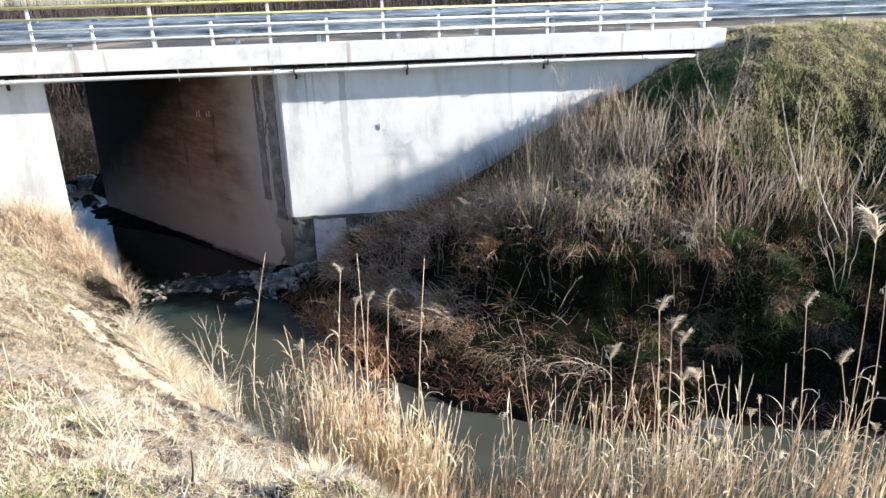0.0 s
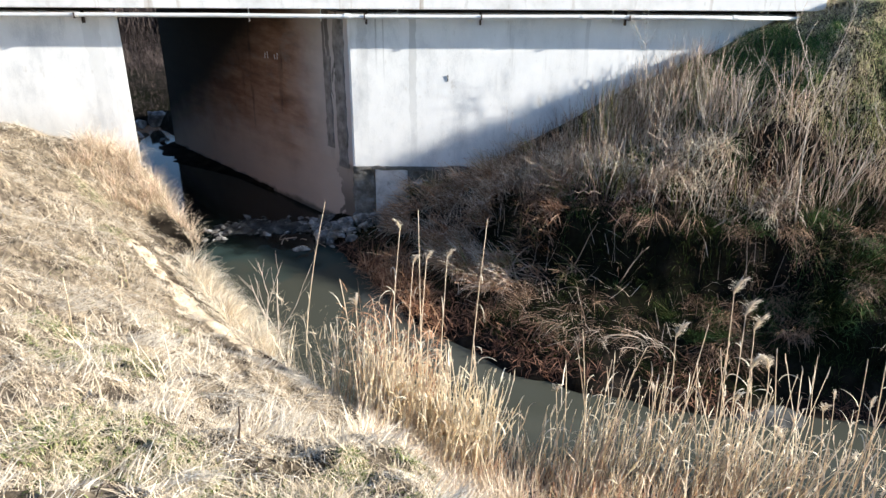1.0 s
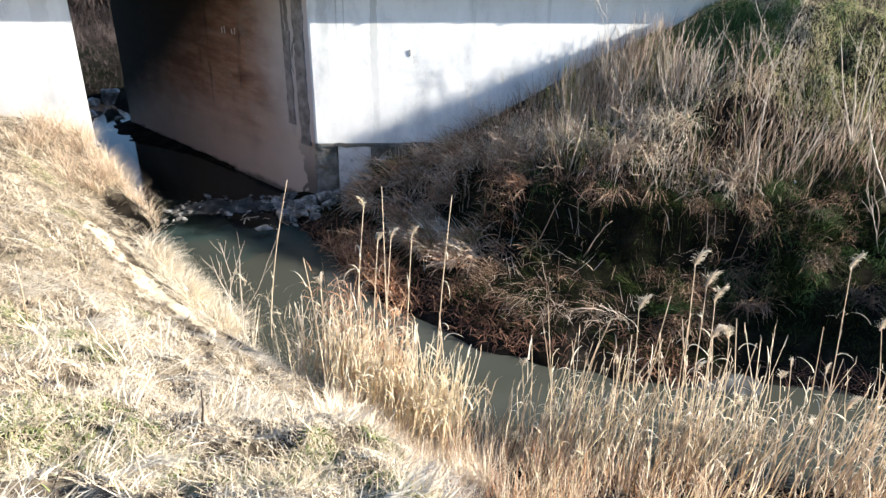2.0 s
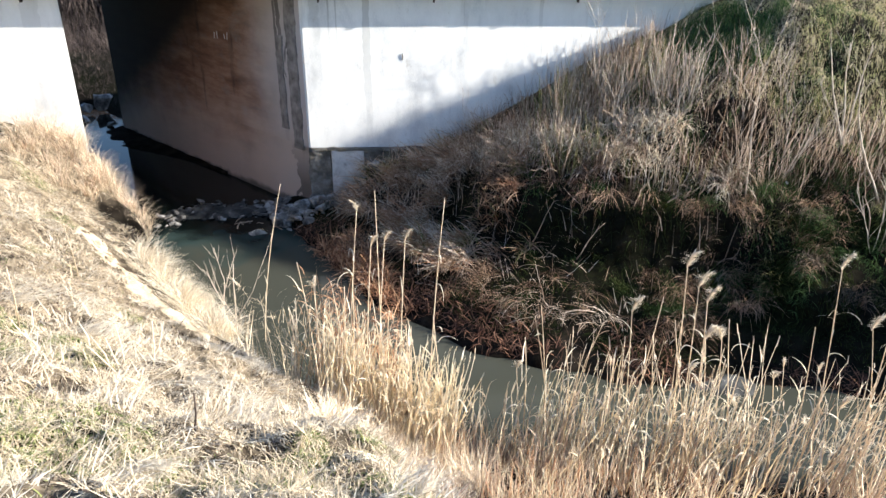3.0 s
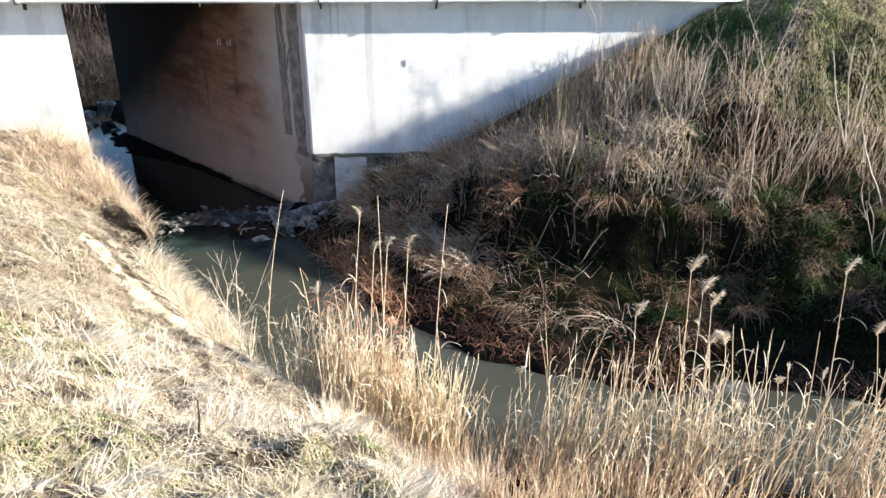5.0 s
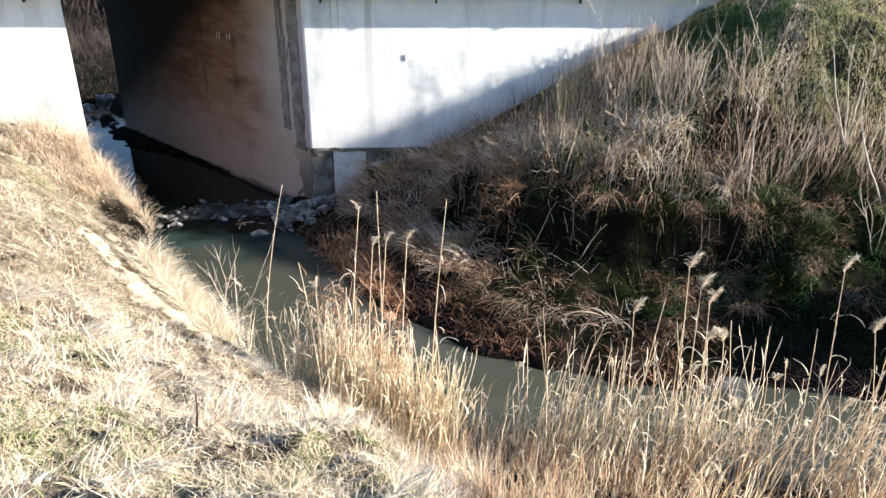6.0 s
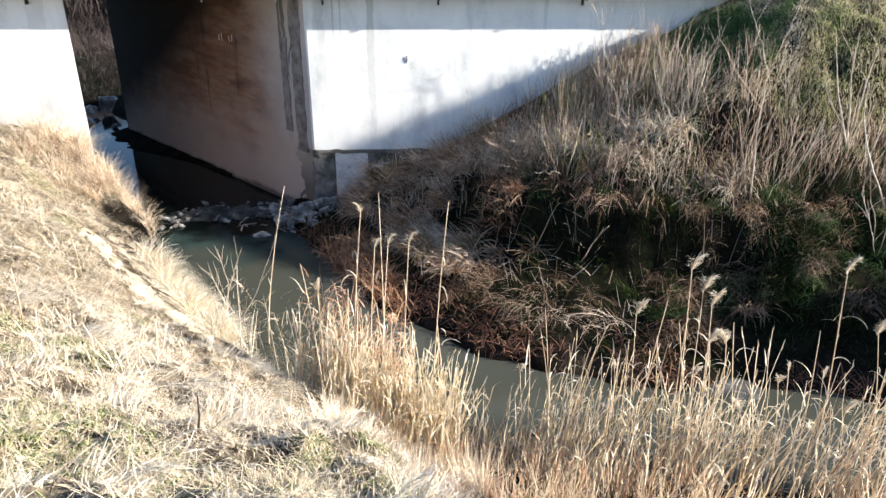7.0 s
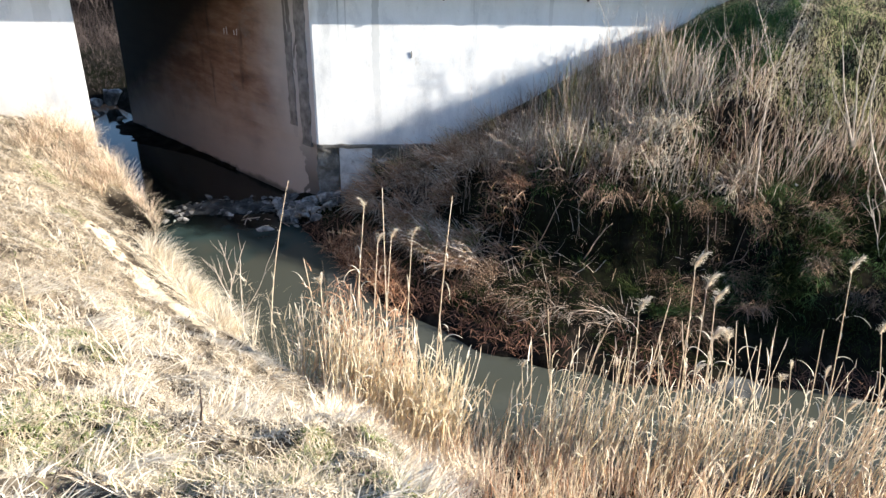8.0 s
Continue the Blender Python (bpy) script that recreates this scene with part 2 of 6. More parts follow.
def streak(m, x, half, top, low, colour, amount, along=(1, 0, 0), ragged=1.6):
    """A vertical run of dirty water on the wall's face, from top down to low."""
    n, l = m.node_tree.nodes, m.node_tree.links
    b = n["Principled BSDF"]
    old = b.inputs["Base Color"].links[0].from_socket
    geo, sep, noisy, off, dist, rx, rz, mul, mx = (n.new("ShaderNode" + k) for k in ("NewGeometry", "SeparateXYZ", "TexNoise", "Math", "Math", "MapRange", "MapRange", "Math", "Mix"))
    l.new(geo.outputs["Position"], sep.inputs[0])
    l.new(geo.outputs["Position"], noisy.inputs[0])
    noisy.inputs["Scale"].default_value, noisy.inputs["Detail"].default_value = 3.0, 5
    flat = n.new("ShaderNodeVectorMath")
    flat.operation, flat.inputs[1].default_value = "DOT_PRODUCT", along
    l.new(geo.outputs["Position"], flat.inputs[0])
    off.operation, off.inputs[1].default_value = "MULTIPLY_ADD", half * ragged
    l.new(noisy.outputs["Fac"], off.inputs[0])
    l.new(flat.outputs["Value"], off.inputs[2])
    dist.operation, dist.inputs[1].default_value, dist.inputs[2].default_value = "COMPARE", x + half * ragged / 2, half
    l.new(off.outputs[0], dist.inputs[0])
    rz.inputs[1].default_value, rz.inputs[2].default_value, rz.inputs[4].default_value = low, top, amount
    l.new(sep.outputs[2], rz.inputs[0])
    mul.operation = "MULTIPLY"
    l.new(dist.outputs[0], mul.inputs[0])
    l.new(rz.outputs[0], mul.inputs[1])
    mx.data_type = "RGBA"
    l.new(mul.outputs[0], mx.inputs[0])
    l.new(old, mx.inputs[6])
    mx.inputs[7].default_value = (*colour, 1)
    l.new(mx.outputs[2], b.inputs["Base Color"])


for sx, half, low, amount in ((-1.1, 0.09, 1.9, 0.55), (-2.0, 0.02, 4.2, 0.8), (-1.82, 0.015, 3.9, 0.7), (-2.35, 0.12, 2.0, 0.25), (3.2, 0.05, 3.6, 0.3), (-8.9, 0.2, 2.0, 0.2)):
    streak(PAINT, sx, half, 5.8, low, (0.30, 0.30, 0.28), amount)
streak(PAINT, -10.6, 1.6, 2.2, 3.5, (0.55, 0.49, 0.40), 0.5)
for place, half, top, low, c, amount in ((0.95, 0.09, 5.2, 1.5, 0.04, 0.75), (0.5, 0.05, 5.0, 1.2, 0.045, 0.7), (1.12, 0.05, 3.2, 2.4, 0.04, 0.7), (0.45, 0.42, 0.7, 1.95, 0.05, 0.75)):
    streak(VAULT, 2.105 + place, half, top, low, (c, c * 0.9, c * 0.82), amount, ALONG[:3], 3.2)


def ground_material():
    """Soil under grass: thatch, moss and bare earth by the place's own cover, with shade put into their dark colours.
    """
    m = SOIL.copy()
    m.name = "grassy ground"
    n, l = m.node_tree.nodes, m.node_tree.links
    b = n["Principled BSDF"]
    colour = b.inputs["Base Color"].links[0].from_socket
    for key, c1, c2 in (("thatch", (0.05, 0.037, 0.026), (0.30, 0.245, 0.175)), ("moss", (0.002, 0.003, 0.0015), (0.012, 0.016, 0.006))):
        at, noisy, cr, mx, k = n.new("ShaderNodeAttribute"), n.new("ShaderNodeTexNoise"), n.new("ShaderNodeValToRGB"), n.new("ShaderNodeMix"), n.new("ShaderNodeMath")
        at.attribute_name = key
        geo = n.new("ShaderNodeNewGeometry")
        noisy.inputs["Scale"].default_value, noisy.inputs["Detail"].default_value = 9, 8
        l.new(geo.outputs["Position"], noisy.inputs[0])
        cr.color_ramp.elements[0].position, cr.color_ramp.elements[0].color = 0.3, (*c1, 1)
        cr.color_ramp.elements[1].position, cr.color_ramp.elements[1].color = 0.7, (*c2, 1)
        l.new(noisy.outputs["Fac"], cr.inputs[0])
        mx.data_type = "RGBA"
        k.operation, k.use_clamp = "MULTIPLY", True
        k.inputs[1].default_value = 0.85
        l.new(at.outputs["Fac"], k.inputs[0])
        l.new(k.outputs[0], mx.inputs[0])
        l.new(colour, mx.inputs[6])
        l.new(cr.outputs[0], mx.inputs[7])
        colour = mx.outputs[2]
    l.new(colour, b.inputs["Base Color"])
    return m


def water_material():
    m = bpy.data.materials.new("murky stream water")
    m.use_nodes = True
    n, l = m.node_tree.nodes, m.node_tree.links
    b = n["Principled BSDF"]
    geo, big, small, cr, add, bp = (n.new("ShaderNode" + k) for k in ("NewGeometry", "TexNoise", "TexNoise", "ValToRGB", "Math", "Bump"))
    big.inputs["Scale"].default_value, small.inputs["Scale"].default_value = 0.7, 9
    small.inputs["Detail"].default_value = 3
    l.new(geo.outputs["Position"], big.inputs[0])
    l.new(geo.outputs["Position"], small.inputs[0])
    sep, shade_fac = n.new("ShaderNodeSeparateXYZ"), n.new("ShaderNodeMath")
    shade_fac.operation, shade_fac.inputs[1].default_value = "MULTIPLY_ADD", -0.2
    l.new(geo.outputs["Position"], sep.inputs[0])
    l.new(sep.outputs[1], shade_fac.inputs[0])
    l.new(big.outputs["Fac"], shade_fac.inputs[2])
    l.new(shade_fac.outputs[0], cr.inputs[0])
    # the passage's shade is put into the colour: near black there, grey-green downstream
    cr.color_ramp.elements[0].position, cr.color_ramp.elements[0].color = 0.55, (0.004, 0.007, 0.0065, 1)
    cr.color_ramp.elements[1].position, cr.color_ramp.elements[1].color = 1.0, (0.054, 0.057, 0.045, 1)
    cr.color_ramp.elements.new(0.74).color = (0.034, 0.052, 0.048, 1)
    l.new(cr.outputs[0], b.inputs["Base Color"])
    add.operation = "ADD"
    l.new(big.outputs["Fac"], add.inputs[0])
    l.new(small.outputs["Fac"], add.inputs[1])
    bp.inputs["Strength"].default_value, bp.inputs["Distance"].default_value = 0.12, 0.015
    l.new(add.outputs[0], bp.inputs["Height"])
    l.new(bp.outputs[0], b.inputs["Normal"])
    b.inputs["Roughness"].default_value, b.inputs["IOR"].default_value = 0.04, 1.33
    b.inputs["Specular IOR Level"].default_value = 0.25
    return m


# ---- building helpers ----
def link(name, verts, faces, mat, parent=None, smooth=False):
    me = bpy.data.meshes.new(name)
    me.from_pydata(verts, [], faces)
    me.validate()
    me.materials.append(mat)
    if smooth:
        me.shade_smooth()
    ob = new(name, me)
    ob.parent = parent
    return ob


def part(name, bm, mat, parent=None, label="", smooth=False):
    """Links a bmesh as one mesh object under a thing or a part."""
    me = bpy.data.meshes.new(name)
    bmesh.ops.recalc_face_normals(bm, faces=bm.faces)
    bm.to_mesh(me)
    bm.free()
    me.materials.append(mat)
    if smooth:
        me.shade_smooth()
    ob = new(name, me)
    ob.parent = parent
    return tagged(ob, label)


def box(bm, lo, hi, bevel=0.0):
    m = Matrix.LocRotScale([(a + b) / 2 for a, b in zip(lo, hi)], None, [b - a for a, b in zip(lo, hi)])
    out = bmesh.ops.create_cube(bm, size=1, matrix=m)
    if bevel:
        es = list({e for v in out["verts"] for e in v.link_edges})
        bmesh.ops.bevel(bm, geom=es, offset=bevel, segments=2, affect="EDGES", profile=0.6)
    return bm


def tube(bm, points, radii, sides=8):
    """A tube along points, tapered by radii."""
    rings = []
    pts = [Vector(p) for p in points]
    for i, p in enumerate(pts):
        t = (pts[min(i + 1, len(pts) - 1)] - pts[max(i - 1, 0)]).normalized()
        a = t.cross(Vector((0.31, 0.95, 0.05)) if abs(t.y) < 0.9 else Vector((1, 0, 0))).normalized()
        c = t.cross(a)
        r = radii[i] if hasattr(radii, "__len__") else radii
        rings.append([bm.verts.new(p + r * (math.cos(k * 2 * math.pi / sides) * a + math.sin(k * 2 * math.pi / sides) * c)) for k in range(sides)])
    for a, c in zip(rings, rings[1:]):
        for k in range(sides):
            bm.faces.new((a[k], a[(k + 1) % sides], c[(k + 1) % sides], c[k]))
    if sides > 2:
        bm.faces.new(rings[0])
        bm.faces.new(rings[-1][::-1])
    return bm


def quads_mesh(name, verts, quads, mat, parent=None):
    """A mesh from arrays of vertices and quads."""
    me = bpy.data.meshes.new(name)
    me.vertices.add(len(verts))
    me.vertices.foreach_set("co", np.ascontiguousarray(verts, np.float32).ravel())
    me.loops.add(quads.size)
    me.loops.foreach_set("vertex_index", np.ascontiguousarray(quads, np.int32).ravel())
    me.polygons.add(len(quads))
    me.polygons.foreach_set("loop_start", np.arange(0, quads.size, 4, dtype=np.int32))
    me.update(calc_edges=True)
    me.materials.append(mat)
    ob = new(name, me)
    ob.parent = parent
    return ob


RNG = np.random.default_rng(7)


def spread(lo, hi, n):
    return RNG.uniform(lo, hi, n)


def spine(base, az, lean, bend, length, segs, clear):
    """The middle lines of blades or stems, kept above the ground."""
    pts = np.empty((len(base), segs + 1, 3))
    pts[:, 0] = base
    for k in range(segs):
        th = lean + bend * (k + 0.5) / segs
        step = length / segs
        pts[:, k + 1] = pts[:, k] + np.stack([np.sin(th) * np.cos(az) * step, np.sin(th) * np.sin(az) * step, np.cos(th) * step], -1)
    if clear is not None:
        low = ground_height(pts[:, 1:, 0], pts[:, 1:, 1]) + clear
        pts[:, 1:, 2] = np.maximum(pts[:, 1:, 2], np.maximum(low, -0.05))
    return pts


def stems(base, az, lean, bend, length, radius, segs=4, clear=0.012, kink=0.0):
    """Round upright stems with three sides, tapered, each slightly crooked."""
    n = len(base)
    pts = spine(base, az, lean, bend, length, segs, clear)
    if kink:
        pts[:, 1:, :2] += RNG.normal(0, kink, (n, segs, 2))
    turn = spread(0, 2 * math.pi, n)[:, None] + np.arange(3)[None] * (2 * math.pi / 3)
    ring = np.stack([np.cos(turn), np.sin(turn), 0 * turn], -1)
    taper = np.linspace(1, 0.35, segs + 1)
    verts = (pts[:, :, None] + ring[:, None] * (radius[:, None] * taper[None])[..., None, None]).reshape(-1, 3)
    first = (np.arange(n) * (segs + 1) * 3)[:, None] + np.arange(segs)[None] * 3
    quads = np.concatenate([np.stack([first + a, first + b, first + 3 + b, first + 3 + a], -1) for a, b in ((0, 1), (1, 2), (2, 0))], 1).reshape(-1, 4)
    return verts, quads


def blades(base, az, lean, bend, length, width, segs=3, clear=0.012, tip=0.15):
    """Ribbons that start at base, lean by angles from the upright and bend further along their length; kept above the ground."""
    n = len(base)
    pts = spine(base, az, lean, bend, length, segs, clear)
    turn = az + math.pi / 2 + spread(-0.9, 0.9, n)
    side = np.stack([np.cos(turn), np.sin(turn), spread(-0.3, 0.3, n)], -1)
    taper = np.linspace(1, 0, segs + 1) ** 0.6 * (1 - tip) + tip
    half = side[:, None] * (width[:, None] * taper[None] / 2)[..., None]
    verts = np.stack([pts - half, pts + half], 2).reshape(-1, 3)
    first = (np.arange(n) * (segs + 1) * 2)[:, None] + np.arange(segs)[None] * 2
    quads = np.stack([first, first + 1, first + 3, first + 2], -1).reshape(-1, 4)
    return verts, quads


def joined(chunks):
    verts, quads, at = [], [], 0
    for v, q in chunks:
        verts.append(v)
        quads.append(q + at)
        at += len(v)
    return np.concatenate(verts), np.concatenate(quads)


def on_ground(x, y, sink=0.02):
    return np.stack([x, y, ground_height(x, y) - sink], -1)


def clumps(n_clumps, per, x, y, radius):
    """Places in clumps round the given centres, as many blades each."""
    k = np.repeat(np.arange(n_clumps), per)
    r, a = radius * np.sqrt(spread(0, 1, len(k))), spread(0, 2 * math.pi, len(k))
    return x[k] + r * np.cos(a), y[k] + r * np.sin(a), a, k


# the lie of the land: water level 0, deck level 6.32, the stream as a line of (x, y, half width)
WATER, DECK = 0.0, 6.32
STREAM = [(-60, 20, 2.0), (-34, 16, 2.0), (-20, 14, 2.0), (-14.2, 11.2, 2.2), (-12.4, 8.6, 2.35), (-5.6, 1.2, 1.95), (-5.0, -0.1, 1.6), (-4.5, -1.7, 1.7),
          (-2.3, -5.3, 1.55), (0.05, -7.62, 1.45), (3.0, -8.75, 1.1), (6.5, -9.35, 1.2), (9.0, -9.8, 1.3), (11, -11.0, 1.2), (14, -11.7, 1.5), (30, -12.5, 2.0), (90, -13, 2.0)]
RIGHT_D, RIGHT_Z = [-3, -0.7, 0, 0.2, 1.0, 2.2, 2.85, 3.15, 3.8, 4.6, 6.0, 8.0, 9.3, 12], [-0.9, -0.5, -0.02, 0.14, 0.42, 0.68, 0.95, 1.9, 2.2, 2.65, 3.45, 4.75, 5.8, 6.0]
LOW_D, LOW_Z = [-3, -0.7, 0, 0.15, 0.5, 1, 2, 3, 4, 5, 6.5, 8.6, 10, 14], [-0.9, -0.5, -0.02, 0.12, 0.25, 0.4, 0.72, 1.2, 1.95, 2.95, 4.35, 5.6, 5.7, 5.7]
LEFT_D, LEFT_Z = [-3, -0.7, 0, 0.15, 0.5, 1.0, 2.0, 3.6, 5.0, 6.0, 8.6, 10, 14], [-0.9, -0.5, -0.02, 0.3, 0.65, 1.05, 1.85, 3.1, 4.0, 4.65, 5.6, 5.7, 5.7]


def value_noise(x, y, size, seed=0):
    """Smooth noise from -1 to 1 over a lattice of the given size."""
    x, y = np.asarray(x, float) / size + 1000, np.asarray(y, float) / size + 1000
    i, j = np.floor(x).astype(np.int64), np.floor(y).astype(np.int64)
    u, v = x - i, y - j
    u, v = u * u * (3 - 2 * u), v * v * (3 - 2 * v)

    def corner(a, b):
        n = (a * 374761393 + b * 668265263 + seed * 974634777) & 0x7FFFFFFF
        n = ((n ^ (n >> 13)) * 1274126177) & 0x7FFFFFFF
        return ((n ^ (n >> 16)) & 0xFFFF) / 32767.5 - 1

    top = corner(i, j) * (1 - u) + corner(i + 1, j) * u
    low = corner(i, j + 1) * (1 - u) + corner(i + 1, j + 1) * u
    return top * (1 - v) + low * v


def bank(x, y):
    """How far a place lies beyond the water's edge, and its side: 1 the bridge bank, -1 the camera's bank."""
    x, y = np.asarray(x, float), np.asarray(y, float)
    best, side = np.full(x.shape, 1e9), np.zeros(x.shape)
    for (ax, ay, aw), (bx, by, bw) in zip(STREAM, STREAM[1:]):
        dx, dy = bx - ax, by - ay
        k = np.clip(((x - ax) * dx + (y - ay) * dy) / (dx * dx + dy * dy), 0, 1)
        d = np.hypot(x - ax - k * dx, y - ay - k * dy) - (aw + k * (bw - aw))
        s = np.where(dx * (y - ay) - dy * (x - ax) > 0, 1.0, -1.0)
        side = np.where(d < best, s, side)
        best = np.minimum(d, best)
    return best, side


def reed_line(y):
    """Where the straw of the camera's bank gives way to reed litter."""
    return np.interp(y, [-15.5, -14.5, -12.7, -10.0, -8.7, -8.0], [0.3, -0.05, -0.5, -1.1, -1.5, -1.8])


def hollow(x, y):
    """Small bare gaps between the tussocks, where dark litter shows."""
    return value_noise(x, y, 0.26, 141) + 0.6 * value_noise(x, y, 0.11, 142) + 0.35 * value_noise(x, y, 0.9, 143)


def ground_height(x, y, rough=1.0):
    x, y = np.asarray(x, float), np.asarray(y, float)
    d, side = bank(x, y)
    calm = np.clip(0.25 - y / 3, 0.25, 1)
    calm = calm * np.where(side > 0, np.clip(1 - (d - 4.2) / 1.5, 0.25, 1), 1)
    d = d + calm * 0.22 * value_noise(x, y, 1.1, 3) + 0.1 * value_noise(x, y, 0.4, 4)
    right = np.interp(d, RIGHT_D, RIGHT_Z)
    right = right * (1 + 0.22 * np.clip((x - 4) / 4, 0, 1) * np.clip((d - 2) / 2, 0, 1) * np.clip((8 - d) / 2, 0, 1))
    grassy = np.clip((x - 6.45) / 0.8, 0, 1) * np.clip((11.5 - x) / 0.8, 0, 1)
    right = right + grassy * np.clip(np.interp(d, [1.45, 1.9, 2.6, 3.2, 3.9, 4.2], [0.5, 1.15, 1.75, 2.2, 2.55, 2.0]) - right, 0, None) * (d > 1.4)
    cone = 6.15 - 0.62 * np.hypot(np.clip(-(y + 1.0), 0, None), np.clip(9.3 - x, 0, None))
    right = np.where(y < 5, np.minimum(np.maximum(right, np.minimum(cone, d * 0.62 + 0.7 * np.clip(d - 4, 0, None) - 1.2 * np.clip((3.2 - d) / 0.5, 0, 1))), 6.1), np.minimum(right, 6.0))
    left = np.interp(d, LEFT_D, LEFT_Z)
    reedy = np.clip((x - reed_line(y) + 0.5) / 1.5, 0, 1)
    left = left + reedy * reedy * (3 - 2 * reedy) * (np.interp(d, LOW_D, LOW_Z) - left)
    near = np.clip((-6.0 - x) / 1.5, 0, 1) * np.clip((y + 1.5) / 1.2, 0, 1)
    left = left + near * np.interp(d, [0, 0.3, 0.6, 1.0, 2.0, 4.0, 6.0], [0, 0.6, 1.2, 1.25, 0.85, 0.15, 0])
    z = np.where(side > 0, right, left)
    up = np.clip(d / 1.5, 0, 1) * np.where(side < 0, np.interp(y, [-15.5, -9.0], [0.55, 0.9]), 1.0) * np.where(side > 0, np.clip(0.35 - y / 2, 0.35, 1), 1)
    z = z + rough * up * (0.07 * value_noise(x, y, 1.7, 1) + 0.09 * value_noise(x, y, 0.6, 2) + 0.05 * value_noise(x, y, 0.24, 5))
    z = z - 0.09 * (side < 0) * np.clip(d - 0.3, 0, 1) * np.clip((hollow(x, y) - 0.15) * 2.2, 0, 1) * np.clip((x + 12) / 2, 0, 1) * np.clip((6 - x) / 2, 0, 1)
    z = z - 0.8 * np.clip(1.25 - np.hypot((x + 7.05) / 0.36, (y + 1.3) / 0.3), 0, 1)
    # two unseen humps added off to the right, to shade the lower bank
    z = z + (side > 0) * np.clip(d / 0.6, 0, 1) * 1.3 * np.exp(-((x - 12.6) / 1.7) ** 2 - ((y + 7.4) / 1.4) ** 2)
    z = z + (side > 0) * np.clip(d / 0.3, 0, 1) * 2.5 * np.exp(-((x - 10.9) / 0.8) ** 2 - ((y + 8.3) / 1.0) ** 2)
    # the embankment runs up the bridge wall in one straight slope
    foot = np.interp(x, [-2.3, -1.35, -1.15, 0.54, 1.63, 3.17, 4.67, 5.43, 6.18, 6.8, 7.4, 9.0], [0.3, 0.8, 1.4, 1.75, 2.4, 3.25, 4.15, 4.4, 4.75, 5.1, 5.4, 6.0])
    near_wall = np.clip((y + 2.3) / 1.9, 0, 1) * (side > 0) * (y < 5) * np.clip((x + 2.3) / 0.8, 0, 1) * np.clip((9.3 - x) / 0.5, 0, 1)
    z = z + near_wall * (foot + 0.5 * np.clip(y, -2.3, 0) * 0.35 + rough * 0.05 * value_noise(x, y, 0.7, 6) - z)
    road = (y > -0.2) & (y < 10.2) & ((x > 8.75) | (x < -16))
    z = np.where(road, np.clip(z, 6.05, 6.12), z)
    z = np.where((y > -0.3) & (y < 10.3), np.minimum(z, 6.12), z)
    z = z + 0.22 * np.clip((x - 8.9) / 0.8, 0, 1) * np.clip((y + 1.2) / 0.9, 0, 1) * (y < 0.7)
    low = np.interp(y, [10.6, 14, 25, 34, 60], [1.3, 0.85, 0.85, 3.6, 4.0])
    return np.where(y > 10.6, np.minimum(z, low + 0.12 * value_noise(x, y, 1.5, 9)), z)


def downhill(x, y):
    """The direction towards the water, as an angle."""
    e = 0.15
    return np.arctan2(bank(x, y - e)[0] - bank(x, y + e)[0], bank(x - e, y)[0] - bank(x + e, y)[0])


TURF = [(-3.05, -13.6, 0.3), (-2.9, -13.15, 0.3), (-2.45, -13.7, 0.34), (-2.2, -13.85, 0.26), (-2.8, -14.0, 0.3), (-1.5, -14.05, 0.26), (-1.2, -14.2, 0.22), (-0.65, -13.0, 0.3), (-0.5, -14.2, 0.3), (-1.95, -14.15, 0.2), (-4.0, -10.9, 0.3),
        (-8.4, -2.0, 0.35), (-7.25, -4.0, 0.35), (-4.7, -10.6, 0.35), (-3.65, -11.4, 0.26), (-1.15, -13.4, 0.2), (-4.2, -11.6, 0.3), (-4.5, -7.95, 0.3), (-6.3, -6.6, 0.3), (-0.3, -11.6, 0.25)]


def turf(x, y):
    """How green the sunny bank is at a place."""
    return sum(np.exp(-((x - a) ** 2 + (y - b) ** 2) / r ** 2) for a, b, r in TURF) + 0.35 * value_noise(x, y, 0.4, 91) + 0.2 * value_noise(x, y, 0.15, 92)


def worn(x, y):
    """Where the bank is bare: a trodden strip along its edge, and the hollow by the bridge."""
    x, y = np.asarray(x, float), np.asarray(y, float)
    line = np.interp(y, [-7.7, -7.33, -6.59, -5.43, -4.5, -3.4], [-3.3, -3.66, -4.34, -5.42, -6.35, -7.2])
    strip = (np.abs(x - line - 0.1 * value_noise(x, y, 0.5, 101)) < 0.27 + 0.08 * value_noise(x, y, 0.35, 102)) & (y > -7.6) & (y < -3.6)
    return strip | (np.hypot((x + 7.05) / 0.46, (y + 1.35) / 0.4) < 1)


# ---- large structure: ground, water, road, bridge ----
def axis(stops):
    """Grid lines: stops of (place, step up to the next stop)."""
    out = []
    for (a, step), (b, _) in zip(stops, stops[1:]):
        k = max(1, round((b - a) / step))
        out += [a + (b - a) * i / k for i in range(k)]
    return np.array(out + [stops[-1][0]])


